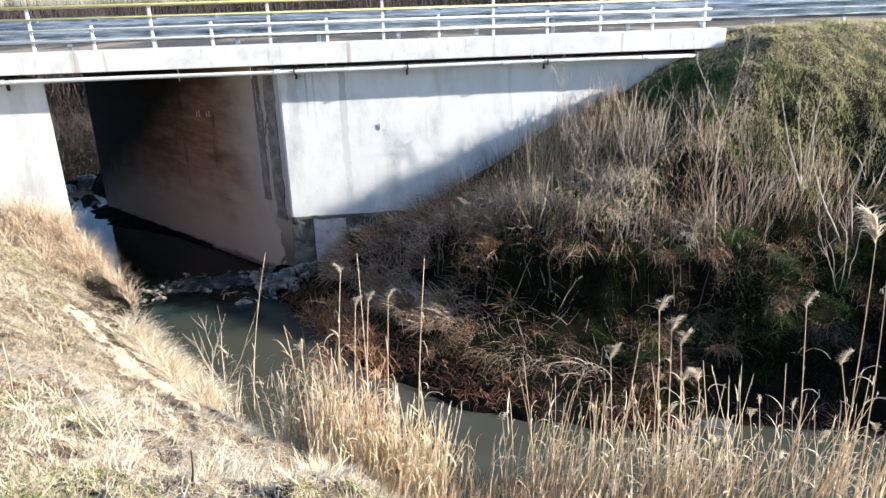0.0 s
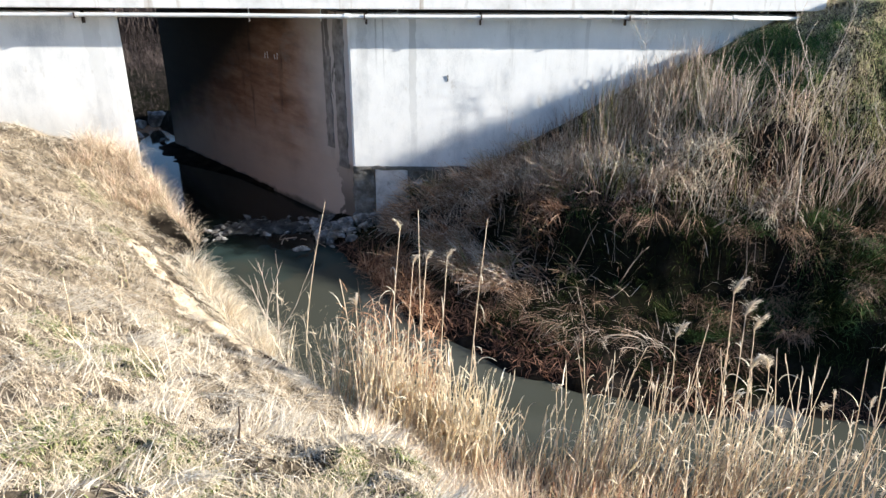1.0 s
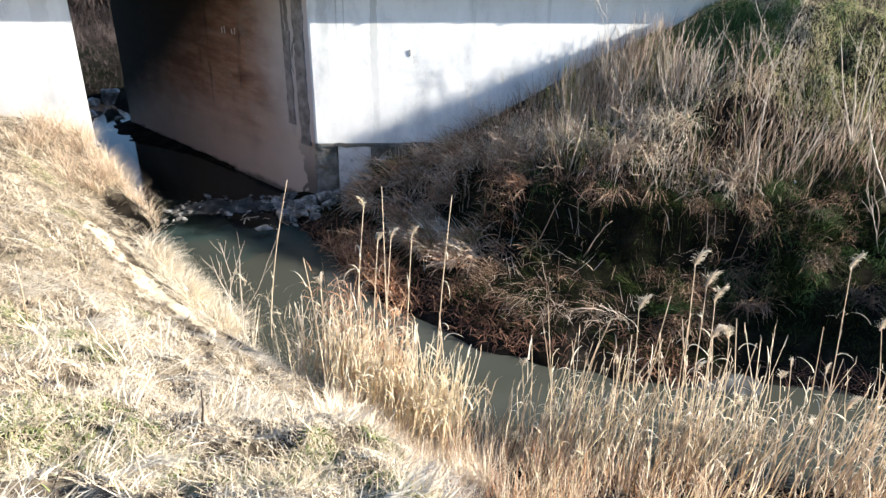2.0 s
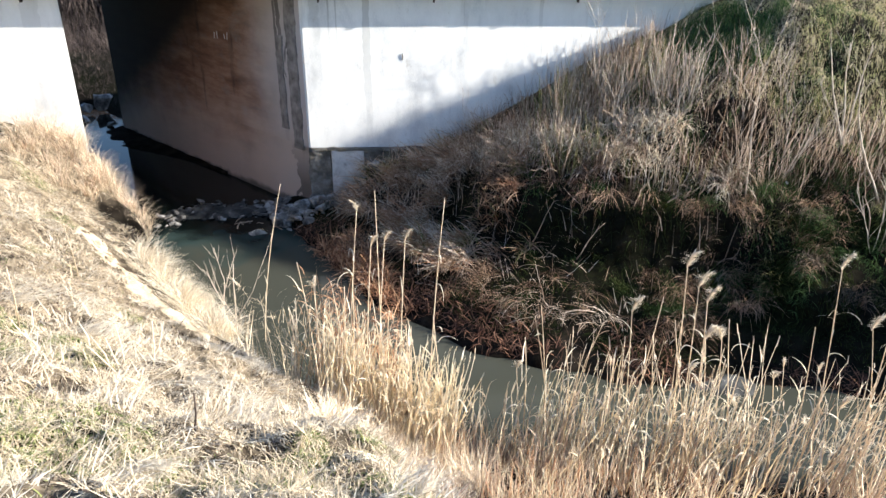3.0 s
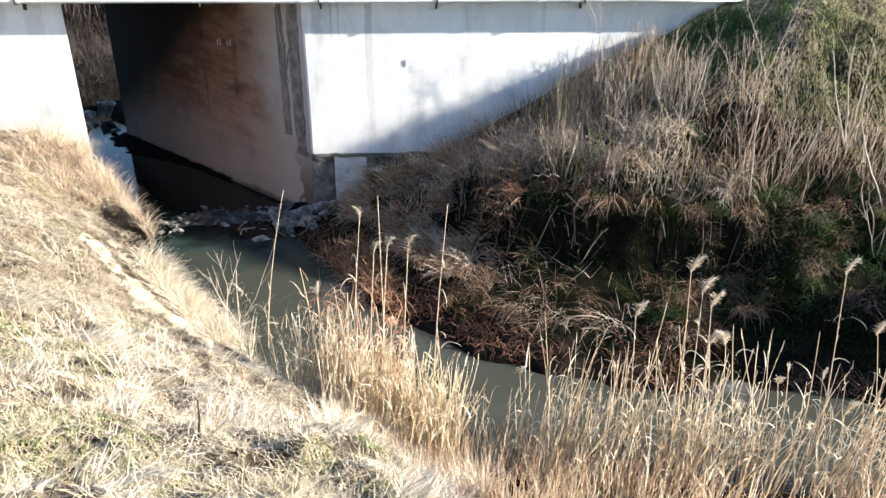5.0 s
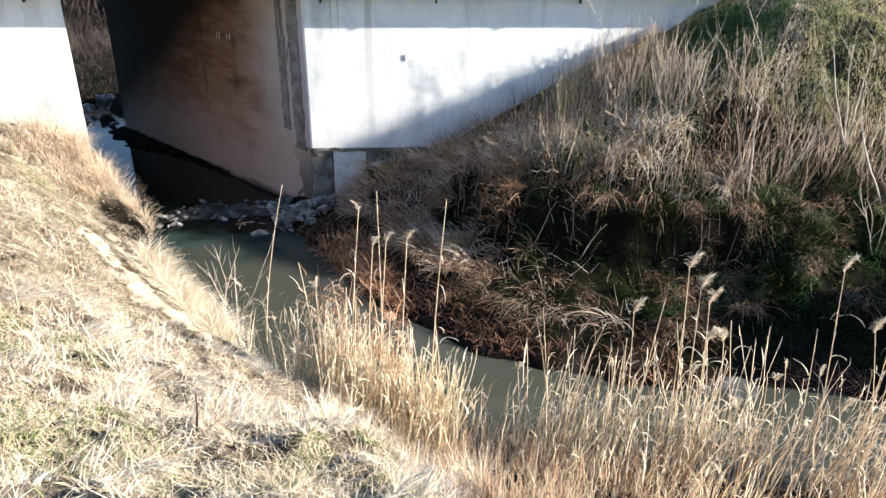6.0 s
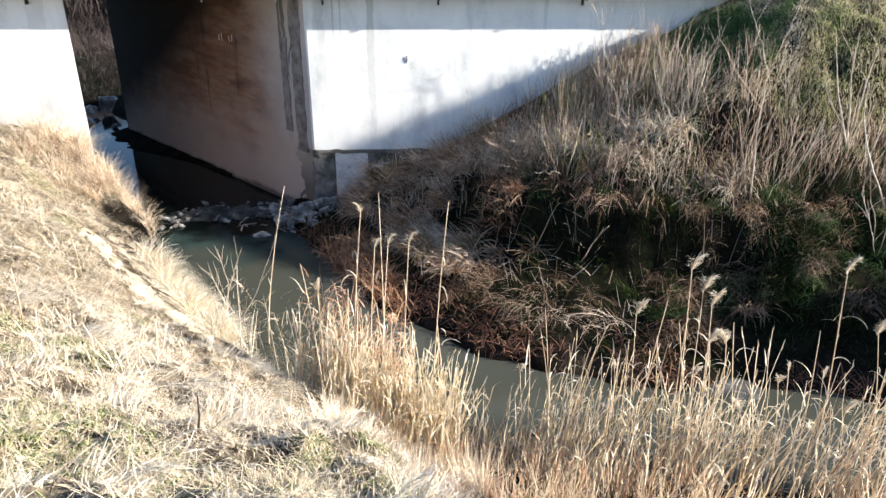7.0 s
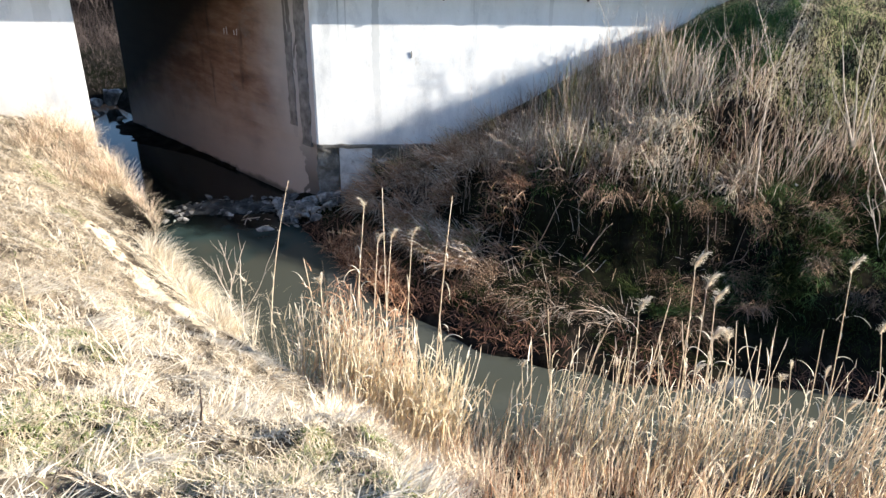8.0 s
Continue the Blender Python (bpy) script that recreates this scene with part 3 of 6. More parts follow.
def build_ground():
    gx = axis([(-900, 200), (-100, 20), (-40, 3), (-18, 0.5), (-11, 0.13), (-6, 0.07), (1, 0.13), (10, 0.3), (16, 1.5), (40, 20), (100, 200), (900, 0)])
    gy = axis([(-900, 200), (-100, 20), (-36, 2), (-25, 0.3), (-20, 0.11), (-15.5, 0.07), (-7, 0.13), (2, 0.5), (20, 2), (60, 20), (120, 200), (900, 0)])
    x, y = np.meshgrid(gx, gy)
    z = ground_height(x, y)
    verts = np.stack([x, y, z], -1).reshape(-1, 3)
    w, h = len(gx), len(gy)
    first = (np.arange(h - 1)[:, None] * w + np.arange(w - 1)[None]).ravel()
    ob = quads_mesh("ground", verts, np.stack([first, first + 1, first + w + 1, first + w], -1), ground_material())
    ob.data.shade_smooth()
    d, side = bank(verts[:, 0], verts[:, 1])
    patch = value_noise(verts[:, 0], verts[:, 1], 1.3, 8)
    thatch = np.where(side < 0, np.clip(d * 1.2 - 0.6, 0, 1) * np.clip(0.9 - 0.4 * patch, 0, 1), np.clip(0.5 + 0.4 * patch, 0, 1) * np.clip((d - 5) / 2, 0, 1))
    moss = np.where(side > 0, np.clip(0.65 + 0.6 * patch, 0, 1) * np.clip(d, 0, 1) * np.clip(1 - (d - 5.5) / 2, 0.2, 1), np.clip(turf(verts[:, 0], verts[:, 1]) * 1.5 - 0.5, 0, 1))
    # past y = 10 no thatch: dark soil carries the far bank's shade
    thatch = np.where(verts[:, 1] > 10, 0.0, thatch) * np.where((side < 0) & (verts[:, 0] > reed_line(verts[:, 1])), 0.2, 1.0)
    bare = worn(verts[:, 0], verts[:, 1]) & (verts[:, 1] < -3)
    thatch, moss = np.where(bare, 1.25, thatch), np.where(bare, 0.0, moss)
    hollow = worn(verts[:, 0], verts[:, 1]) & (verts[:, 1] > -3)
    thatch, moss = np.where(hollow, 0.0, thatch), np.where(hollow, 0.0, moss)
    for key, values in (("thatch", thatch), ("moss", moss)):
        a = ob.data.attributes.new(key, "FLOAT", "POINT")
        a.data.foreach_set("value", values.astype(np.float32))
    return tagged(ob, "grassy stream banks and road embankment of shade-darkened soil", "ground", kind="structure")


def build_water():
    left, right = [], []
    pts = [Vector(p[:2]) for p in STREAM]
    for i, (x, y, w) in enumerate(STREAM):
        t = (pts[min(i + 1, len(pts) - 1)] - pts[max(i - 1, 0)]).normalized()
        side = Vector((-t.y, t.x)) * (w + 1.7)
        left.append((x + side.x, y + side.y, WATER))
        right.append((x - side.x, y - side.y, WATER))
    n = len(pts)
    ob = link("water", left + right, [(i, i + 1, n + i + 1, n + i) for i in range(n - 1)], water_material())
    return tagged(ob, "murky green-grey water of a narrow stream", "water", kind="structure")


def build_path():
    """A narrow pale trodden strip along the edge of the camera's bank."""
    ys = np.linspace(-7.45, -3.75, 75)
    mid = np.interp(ys, [-7.7, -7.33, -6.59, -5.43, -4.5, -3.4], [-3.3, -3.66, -4.34, -5.42, -6.35, -7.2]) + 0.1 * value_noise(ys * 0, ys, 0.5, 101)
    half = (0.29 + 0.08 * value_noise(ys * 0 + 3, ys, 0.4, 131)) * np.clip(np.minimum(ys + 7.5, -3.7 - ys) / 0.5, 0.15, 1)
    w = np.linspace(-1, 1, 7)
    x, y = mid[:, None] + half[:, None] * w[None], np.repeat(ys[:, None], 7, 1) + 0.3 * half[:, None] * w[None]
    z = ground_height(x, y) + 0.03 * (1 - np.abs(w[None]) ** 2) - 0.012
    first = (np.arange(74)[:, None] * 7 + np.arange(6)[None]).ravel()
    ob = quads_mesh("path", np.stack([x, y, z], -1).reshape(-1, 3), np.stack([first, first + 1, first + 8, first + 7], -1), EARTH)
    ob.data.shade_smooth()
    return tagged(ob, "narrow pale trodden strip along the bank's edge", "path", kind="structure")


build_ground()
build_water()
build_path()

SKEW = Vector((-7.95, 9.0))
FACE, BACK, SOFFIT, LEDGE = 0.45, 9.45, 5.84, 1.87
RX, LX = -2.67, -8.21


def prism(bm, outline, lo, hi):
    low, top = [bm.verts.new((x, y, lo)) for x, y in outline], [bm.verts.new((x, y, hi)) for x, y in outline]
    n = len(outline)
    sides = [bm.faces.new((low[i], low[(i + 1) % n], top[(i + 1) % n], top[i])) for i in range(n)]
    bm.faces.new(low[::-1])
    bm.faces.new(top)
    return sides


def abutment(name, corner, far, lo, label):
    """A concrete bridge wall with a painted outer face and a bare, stained face along the skewed passage."""
    bm = bmesh.new()
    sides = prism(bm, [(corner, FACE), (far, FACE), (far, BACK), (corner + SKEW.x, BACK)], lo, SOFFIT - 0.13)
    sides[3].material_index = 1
    bmesh.ops.bevel(bm, geom=[e for e in bm.edges if all(abs(v.co.x - corner) < 0.01 and abs(v.co.y - FACE) < 0.01 for v in e.verts)],
                    offset=0.03, segments=2, affect="EDGES")
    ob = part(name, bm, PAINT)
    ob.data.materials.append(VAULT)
    return tagged(ob, label, "bridge wall", kind="structure")


wall_right = abutment("wall_right", RX, 12.0, LEDGE, "whitewashed concrete bridge abutment with stained brown passage side")
wall_left = abutment("wall_left", LX, -28.0, -0.7, "whitewashed concrete bridge abutment above dry grass")


def rough_block(bm, lo, hi, step, jitter, seed):
    """A block with broken, uneven faces."""
    n = [max(1, round((b - a) / step)) for a, b in zip(lo, hi)]
    out = bmesh.ops.create_cube(bm, size=1, matrix=Matrix.LocRotScale([(a + b) / 2 for a, b in zip(lo, hi)], None, [b - a for a, b in zip(lo, hi)]))
    es = list({e for v in out["verts"] for e in v.link_edges})
    bmesh.ops.subdivide_edges(bm, edges=es, cuts=max(n), use_grid_fill=True)
    for v in bm.verts:
        v.co += jitter * noise.noise_vector(v.co * 2.3 + Vector((seed, 0, 0))) + 0.5 * jitter * noise.noise_vector(v.co * 6.1 + Vector((0, seed, 0)))
    return bm


bm = bmesh.new()
sides = prism(bm, [(RX + 0.06, FACE + 0.16), (7.0, FACE + 0.16), (7.0, BACK), (RX + SKEW.x, BACK), ], -0.8, LEDGE)
sides[3].material_index = 1
footing = part("wall_footing", bm, RUBBLE)
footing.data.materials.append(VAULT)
tagged(footing, "dark broken masonry footing under the whitewashed wall", "footing", kind="structure")
part("footing_pier", box(bmesh.new(), (-2.12, FACE - 0.03, -0.5), (-1.27, FACE + 0.2, LEDGE - 0.06), 0.03), OLD_PAINT, footing, "smooth whitewashed pier")
part("footing_rubble", rough_block(bmesh.new(), (RX - 0.02, FACE + 0.02, -0.5), (-2.13, FACE + 0.4, LEDGE - 0.05), 0.1, 0.09, 3), RUBBLE, footing, "crumbling mossy masonry")
part("footing_rubble", rough_block(bmesh.new(), (-1.25, FACE + 0.02, -0.2), (1.5, FACE + 0.4, LEDGE - 0.04), 0.15, 0.07, 9), RUBBLE, footing)
part("footing_ledge", rough_block(bmesh.new(), (RX + 0.05, FACE - 0.05, LEDGE - 0.09), (1.3, FACE + 0.2, LEDGE - 0.01), 0.1, 0.05, 5), RUBBLE, footing, "crumbling dark concrete ledge")

# the deck with its edge beams, and the road over it
deck = tagged(new("bridge_deck"), "concrete bridge deck with stained pale edge beam", "bridge")
deck.location = (0, 0, SOFFIT)
# slab and bearing strips carry the passage's shade in their colour
deck_parts = [("edge_beam", (-30.0, -0.03, 5.84), (8.68, 0.55, DECK), 0.02, SLAB), ("edge_beam", (-30.0, 9.35, 5.84), (8.68, 9.95, DECK), 0.02, SLAB),
              ("slab", (-30.0, 0.55, 5.841), (8.66, 9.35, 6.19), 0.0, SHADE_SOFFIT),
              ("bearing_strip", (-28.0, 0.85, 5.70), (-9.0, 9.3, 5.842), 0.0, SHADE_SOFFIT), ("bearing_strip", (-2.2, 0.85, 5.70), (8.5, 9.3, 5.842), 0.0, SHADE_SOFFIT)]
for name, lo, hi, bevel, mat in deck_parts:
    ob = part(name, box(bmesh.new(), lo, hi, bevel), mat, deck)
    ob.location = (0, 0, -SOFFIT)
tagged(part("road", box(bmesh.new(), (-300, 0.75, 6.12), (300, 9.1, 6.235)), ASPHALT), "worn grey asphalt country road across the bridge", "road", kind="structure")

# ---- the bridge's fittings ----
railing = tagged(new("bridge_railing"), "white steel bridge railing with two yellow top rails", "railing")
railing.location = (0, 0.06, DECK)
tall, short = 1.01, 0.57
for i in range(-6, 4):
    ob = part("post", box(bmesh.new(), (-0.035, -0.03, 0), (0.035, 0.03, tall), 0.008), WHITE_STEEL, railing)
    ob.location = (2.7 * i, 0, 0)
    if i < 3:
        ob = part("short_post", box(bmesh.new(), (-0.035, -0.03, 0), (0.035, 0.03, short), 0.008), WHITE_STEEL, railing)
        ob.location = (2.7 * i + 1.35, 0, 0)
for z, r, mat, label in ((tall - 0.02, 0.03, YELLOW, "faded yellow rail"), (0.725, 0.022, YELLOW, "faded yellow rail"), (0.48, 0.025, WHITE_STEEL, ""), (0.235, 0.03, WHITE_STEEL, "")):
    ob = part("rail", tube(bmesh.new(), [(-16.5, 0.0, z), (8.25, 0.0, z)], r, 10), mat, railing, label, smooth=True)
    ob.location = (0, -0.045, 0)


def guardrail(y, facing, x0, x1, step, label):
    """A road guardrail: one long three-wave steel beam on posts."""
    thing = tagged(new("guardrail"), label, "guardrail", "guardrails along the road")
    thing.location = (0, y, 6.2)
    bm = bmesh.new()
    prof = []
    for k in range(37):
        z = 0.26 + 0.50 * k / 36
        prof.append((facing * 0.042 * math.cos(2 * math.pi * 3 * k / 36 + math.pi), z))
    cuts = [x0 + (x1 - x0) * k / 24 for k in range(25)]
    grid = [[[bm.verts.new((x, yy + off, z)) for yy, z in prof] for x in cuts] for off in (0, 0.006)]
    for g in grid:
        for a, c in zip(g, g[1:]):
            for k in range(36):
                bm.faces.new((a[k], a[k + 1], c[k + 1], c[k]))
    for k in (0, 36):
        for i in range(24):
            bm.faces.new((grid[0][i][k], grid[0][i + 1][k], grid[1][i + 1][k], grid[1][i][k]))
    part("beam", bm, ZINC, thing, smooth=True)
    post = None
    x = x0 + 0.4
    while x < x1:
        if post is None:
            bm = bmesh.new()
            box(bm, (-0.05, 0.05 * -facing - 0.035, -0.1), (0.05, 0.05 * -facing + 0.035, 0.7), 0.006)
            post = part("post", bm, ZINC, thing)
        else:
            twin = new("post", post.data)
            twin.parent = thing
            twin.location = (x, 0, 0)
        if post.location.x == 0:
            post.location = (x, 0, 0)
        x += step
    return thing


guardrail(0.82, -1, -30, 46, 2.0, "galvanised three-wave steel guardrail behind the bridge railing")
guardrail(9.0, 1, -40, 60, 2.0, "galvanised three-wave steel guardrail on the road's far side")

pipe = tagged(new("service_pipe"), "light grey service pipe slung under the deck edge", "pipe")
pipe.location = (0, 0.03, 5.675)
part("pipe_run", tube(bmesh.new(), [(-20 + 2.86 * k, 0.0, 0.01 * math.sin(k * 1.7)) for k in range(11)], 0.05, 12), PIPE, pipe, smooth=True)
for x in (-17.0, -9.0, -2.62, 3.0, 6.6):
    part("coupling", tube(bmesh.new(), [(x - 0.07, 0, 0), (x + 0.07, 0, 0)], 0.062, 12), PIPE, pipe)
for x in (-12.2, -9.02, -2.21, 0.55, 4.07):
    bm = bmesh.new()
    box(bm, (x - 0.022, 0.32, -0.22), (x + 0.022, 0.42, 0.1), 0.006)
    box(bm, (x - 0.018, -0.06, -0.075), (x + 0.018, 0.34, -0.052), 0.004)
    box(bm, (x - 0.018, -0.07, -0.06), (x + 0.018, -0.052, 0.06), 0.004)
    part("bracket", bm, RUST, pipe, "dark rusty iron bracket")
for k, x in enumerate((-5.02, -3.3, -1.45, 3.75, 4.6)):
    ob = tagged(part("drain_stub", tube(bmesh.new(), [(0, 0, 0.2), (0, 0, -0.1), (0.004, 0, -0.18)], 0.016, 8), WHITE_STEEL), "short pale drain stub under the deck edge", "drain pipe", "deck drain stubs")
    ob.location = (x, 0.36, 5.7)


# ---- stones of the small weir below the passage ----
def stone_mesh(seed, flat):
    bm = bmesh.new()
    bmesh.ops.create_icosphere(bm, subdivisions=2, radius=0.5)
    rnd = random.Random(seed)
    cuts = [Vector((rnd.uniform(-1, 1), rnd.uniform(-1, 1), rnd.uniform(-0.6, 1))).normalized() for _ in range(8)]
    for v in bm.verts:
        for c in cuts:
            over = v.co.dot(c) - 0.23
            if over > 0:
                v.co -= c * over * 0.97
        v.co += 0.03 * noise.noise_vector(v.co * 3 + Vector((seed, 0, 0)))
        v.co.z *= flat
    return bm


STONES = []
for k in range(6):
    ob = part("stone", stone_mesh(k, 0.6 + 0.1 * (k % 3)), STONE)
    STONES.append(tagged(ob, "angular grey stone in the shallow water", "stone", "stones of the weir"))
rnd = random.Random(5)
spots = [(-2.6 + rnd.gauss(0, 0.45), 0.0 + rnd.gauss(0, 0.25), rnd.uniform(0.15, 0.4), rnd.uniform(0.1, 0.45)) for _ in range(45)]
for k in range(130):
    px, py = -3.7 + 3.0 * rnd.random(), 0.3 - abs(rnd.gauss(0, 0.35))
    spots.append((px, py, rnd.uniform(0.14, 0.5) ** 1.1, max(0.0, float(ground_height(px, py))) + 0.22 * rnd.random() * (1 if px < -2 else 0.5)))
for k in range(190):
    s = rnd.random()
    cx, cy = -6.7 + 4.4 * s, 0.35 + 1.0 * math.sin(s * 2.6) - 0.6 * s
    spots.append((cx + rnd.gauss(0, 0.22), cy + rnd.gauss(0, 0.42), rnd.uniform(0.1, 0.36) * (1.35 if s > 0.62 else 0.85), rnd.uniform(-0.05, 0.07) + (0.1 if s > 0.7 else 0)))
spots += [(-4.0, -0.75, 0.5, 0.02), (-3.6, 0.9, 0.7, 0.0), (-3.2, 0.1, 0.65, 0.1), (-2.8, -0.2, 0.6, 0.12), (-2.5, 0.15, 0.5, 0.3), (-3.0, 0.25, 0.55, 0.25), (-2.2, -0.1, 0.5, 0.35), (-1.8, 0.0, 0.45, 0.5),
          (-3.4, -0.3, 0.5, 0.08), (-12.4, 12.3, 1.1, 0.45), (-12.9, 11.9, 0.7, 0.3), (-12.5, 10.6, 0.5, 0.1), (-11.3, 9.9, 0.45, 0.08)]
for k, (x, y, size, z) in enumerate(spots):
    m = pose(x, y, z, rnd.uniform(-28, 28), rnd.uniform(-28, 28), rnd.uniform(0, 360)) @ Matrix.Diagonal((size * rnd.uniform(0.8, 1.4), size, size * rnd.uniform(0.6, 1.0), 1))
    if k < 6:
        STONES[k].matrix_basis = m
    else:
        ob = copy_thing(STONES[k % 6], Matrix())
        ob.matrix_basis = m

bm = bmesh.new()
bmesh.ops.create_grid(bm, x_segments=70, y_segments=36, size=1.0)
for v in bm.verts:
    r = math.hypot(v.co.x, v.co.y * 1.05) + 0.22 * noise.noise(Vector((v.co.x * 1.6, v.co.y * 1.6, 3)))
    up = max(-0.14, 0.17 * (1 - r ** 1.5)) + 0.09 * noise.noise(Vector((v.co.x * 5, v.co.y * 2.6, 7))) + 0.06 * noise.noise(Vector((v.co.x * 14, v.co.y * 7, 1)))
    v.co = Vector((v.co.x * 1.45, v.co.y * 0.62, up - 0.03))
bar = tagged(part("silt_bar", bm, MUD, smooth=True), "low wet grey silt bar before the passage", "silt bar")
bar.matrix_basis = pose(-5.25, 0.75, 0.0, 0, 0, -2)

bm = bmesh.new()
bmesh.ops.create_grid(bm, x_segments=30, y_segments=10, size=1.0)
for v in bm.verts:
    r = math.hypot(v.co.x, v.co.y) + 0.25 * noise.noise(Vector((v.co.x * 1.8, v.co.y * 1.8, 9)))
    v.co = Vector((v.co.x * 0.85, v.co.y * 0.36, max(-0.12, 0.16 * (1 - r ** 1.4)) + 0.04 * noise.noise(Vector((v.co.x * 5, v.co.y * 3, 2))) - 0.03))
shoal = tagged(part("mud_shoal", bm, MUD, smooth=True), "dark grey mud shoal at the foot of the shaded bank", "silt bar")
shoal.matrix_basis = pose(5.05, -7.72, 0.0, 0, 0, -9)
# an added dark strip stands in for black water along the far passage wall
bm = bmesh.new()
rows = []
for i in range(33):
    a = 4.6 + 7.6 * i / 32
    wide = float(np.interp(a, [4.6, 7.0, 9.4, 11.0, 12.2], [0.05, 0.35, 1.25, 1.1, 0.8])) * (1 + 0.3 * noise.noise(Vector((a * 1.3, 0, 4))))
    at, out = Vector((RX, FACE)) + SKEW.normalized() * a, Vector((-SKEW.y, SKEW.x)).normalized()
    rows.append([bm.verts.new((*(at + out * (wide * j / 6 - 0.1)), 0.13 * (1 - (j / 6) ** 2) - 0.04 + 0.06 * noise.noise(Vector((a * 3, j * 0.6, 1))))) for j in range(7)])
for a, c in zip(rows, rows[1:]):
    for j in range(6):
        bm.faces.new((a[j], a[j + 1], c[j + 1], c[j]))
tagged(part("dark_water_strip", bm, SOIL, smooth=True), "low dark strip added along the passage wall in place of black water", "silt bar")

mark = tagged(part("rusted_hole", stone_mesh(31, 0.7), RUST), "small dark rusted hole in the whitewashed wall", "wall damage")
mark.matrix_basis = pose(-0.39, FACE + 0.012, 4.17) @ Matrix.Diagonal((0.13, 0.04, 0.15, 1))
stub = tagged(part("rebar_stub", tube(bmesh.new(), [(0, 0, -0.08), (0.012, -0.01, 0.0), (0.0, -0.012, 0.08)], 0.011, 6), RUST), "short rusty bar end in the wall", "wall damage")
stub.location = (-0.23, FACE - 0.005, 4.17)


def on_passage(along, z, proud=0.004):
    """A place on the passage's side of the bridge wall."""
    u = SKEW.normalized()
    return Matrix.Translation((RX + u.x * along - u.y * proud, FACE + u.y * along + u.x * proud, z)) @ Matrix.Rotation(math.atan2(u.y, u.x), 4, "Z")


# pale scratched ticks and flaking plaster on the passage wall
for k, (along, z, h) in enumerate(((4.25, 4.25, 0.16), (4.1, 4.28, 0.2), (3.7, 4.27, 0.13), (3.55, 4.3, 0.18))):
    ob = tagged(part("chalk_mark", box(bmesh.new(), (-0.018, -0.004, -h / 2), (0.018, 0.004, h / 2)), SLAB), "short pale scratch on the passage wall", "chalk mark", "scratches on the passage wall")
    ob.matrix_basis = on_passage(along, z) @ pose(0, 0, 0, 0, 12 * (k % 3) - 10, 0)
for along, z, w, h, seed in ((0.4, 5.0, 0.34, 0.22, 3), (0.45, 4.75, 0.2, 0.5, 5), (0.62, 4.5, 0.13, 0.5, 8), (0.78, 4.15, 0.11, 0.55, 9), (0.85, 3.7, 0.08, 0.5, 11)):
    ob = tagged(part("plaster_patch", stone_mesh(seed, 1.0), PLASTER), "flaking pale plaster near the passage corner", "plaster", "flaking plaster")
    ob.matrix_basis = on_passage(along, z, 0.0) @ pose(0, 0, 0, 0, 15 * (seed % 4) - 20, 0) @ Matrix.Diagonal((w, 0.03, h, 1))




def plaster_strip(a0, a1, lo, hi, seed, label):
    """A ragged upright skin of old plaster standing proud of the passage wall."""
    bm = bmesh.new()
    rows = []
    for i in range(46):
        z = lo + (hi - lo) * i / 45
        w0 = a0 + 0.07 * noise.noise(Vector((z * 2.1, seed, 0))) + 0.035 * noise.noise(Vector((z * 7.3, seed, 5)))
        w1 = a1 + 0.09 * noise.noise(Vector((z * 1.7, seed, 9))) + 0.04 * noise.noise(Vector((z * 8.9, seed, 2)))
        w1 = max(w1, w0 + 0.03)
        rows.append([bm.verts.new((w0 + (w1 - w0) * f, -y - 0.012 * noise.noise(Vector((f * 4, z * 4, seed))), z)) for f, y in ((0, -0.03), (0.03, 0.035), (0.35, 0.045), (0.7, 0.04), (0.97, 0.03), (1, -0.03))])
    for p, c in zip(rows, rows[1:]):
        for j in range(5):
            bm.faces.new((p[j], p[j + 1], c[j + 1], c[j]))
    ob = tagged(part("plaster_patch", bm, PLASTER), label, "plaster", "flaking plaster")
    ob.matrix_basis = on_passage(0, 0, 0.0) @ Matrix.Diagonal((1, -1, 1, 1))
    return ob


plaster_strip(0.22, 0.66, 1.75, 5.55, 3, "ragged grey plaster column beside the passage corner")
plaster_strip(0.85, 1.15, 2.2, 4.6, 14, "ragged grey plaster remnant on the passage wall")

# ---- vegetation ----
def lawn(name, mat, label, category, n, xr, yr, keep, length, width, lean, bend, az=None, segs=3, clear=0.012):
    """Many single blades over a stretch of ground, of which those stay whose place suits keep(x, y, d, side)."""
    x, y = spread(*xr, n), spread(*yr, n)
    d, side = bank(x, y)
    ok = keep(x, y, d, side) & (~worn(x, y) | ((spread(0, 1, n) < 0.4) & (y < -3)))
    x, y, d = x[ok], y[ok], d[ok]
    n = len(x)
    a = spread(-math.pi, math.pi, n) if az is None else RNG.normal(az, 0.9, n)
    v, q = blades(on_ground(x, y), a, np.abs(RNG.normal(lean, 0.35, n)), RNG.normal(bend, 0.4, n), spread(*length, n), spread(*width, n), segs, clear)
    return tagged(quads_mesh(name, v, q, mat), label, category, kind="stuff")


def patchy(x, y, size, seed, level):
    return value_noise(x, y, size, seed) + 0.4 * value_noise(x, y, size * 0.35, seed + 1) > level


# the camera's bank: matted bleached grass and leaf litter, with green showing through
LEFT = ((-11.5, 5.5), (-15.6, 0.4))


def reedbed(x, y, d):
    """The strip of brown reed litter above the water."""
    return (x > reed_line(y) + 0.22 * value_noise(x, y, 0.6, 93) + 0.1 * value_noise(x, y, 0.2, 94)) & (d < 6.2)


def lay(x, y):
    """The way in which the straw of the sunny bank is combed."""
    return 0.35 + 1.5 * value_noise(x, y, 0.9, 99) + 0.8 * value_noise(x, y, 0.3, 100)


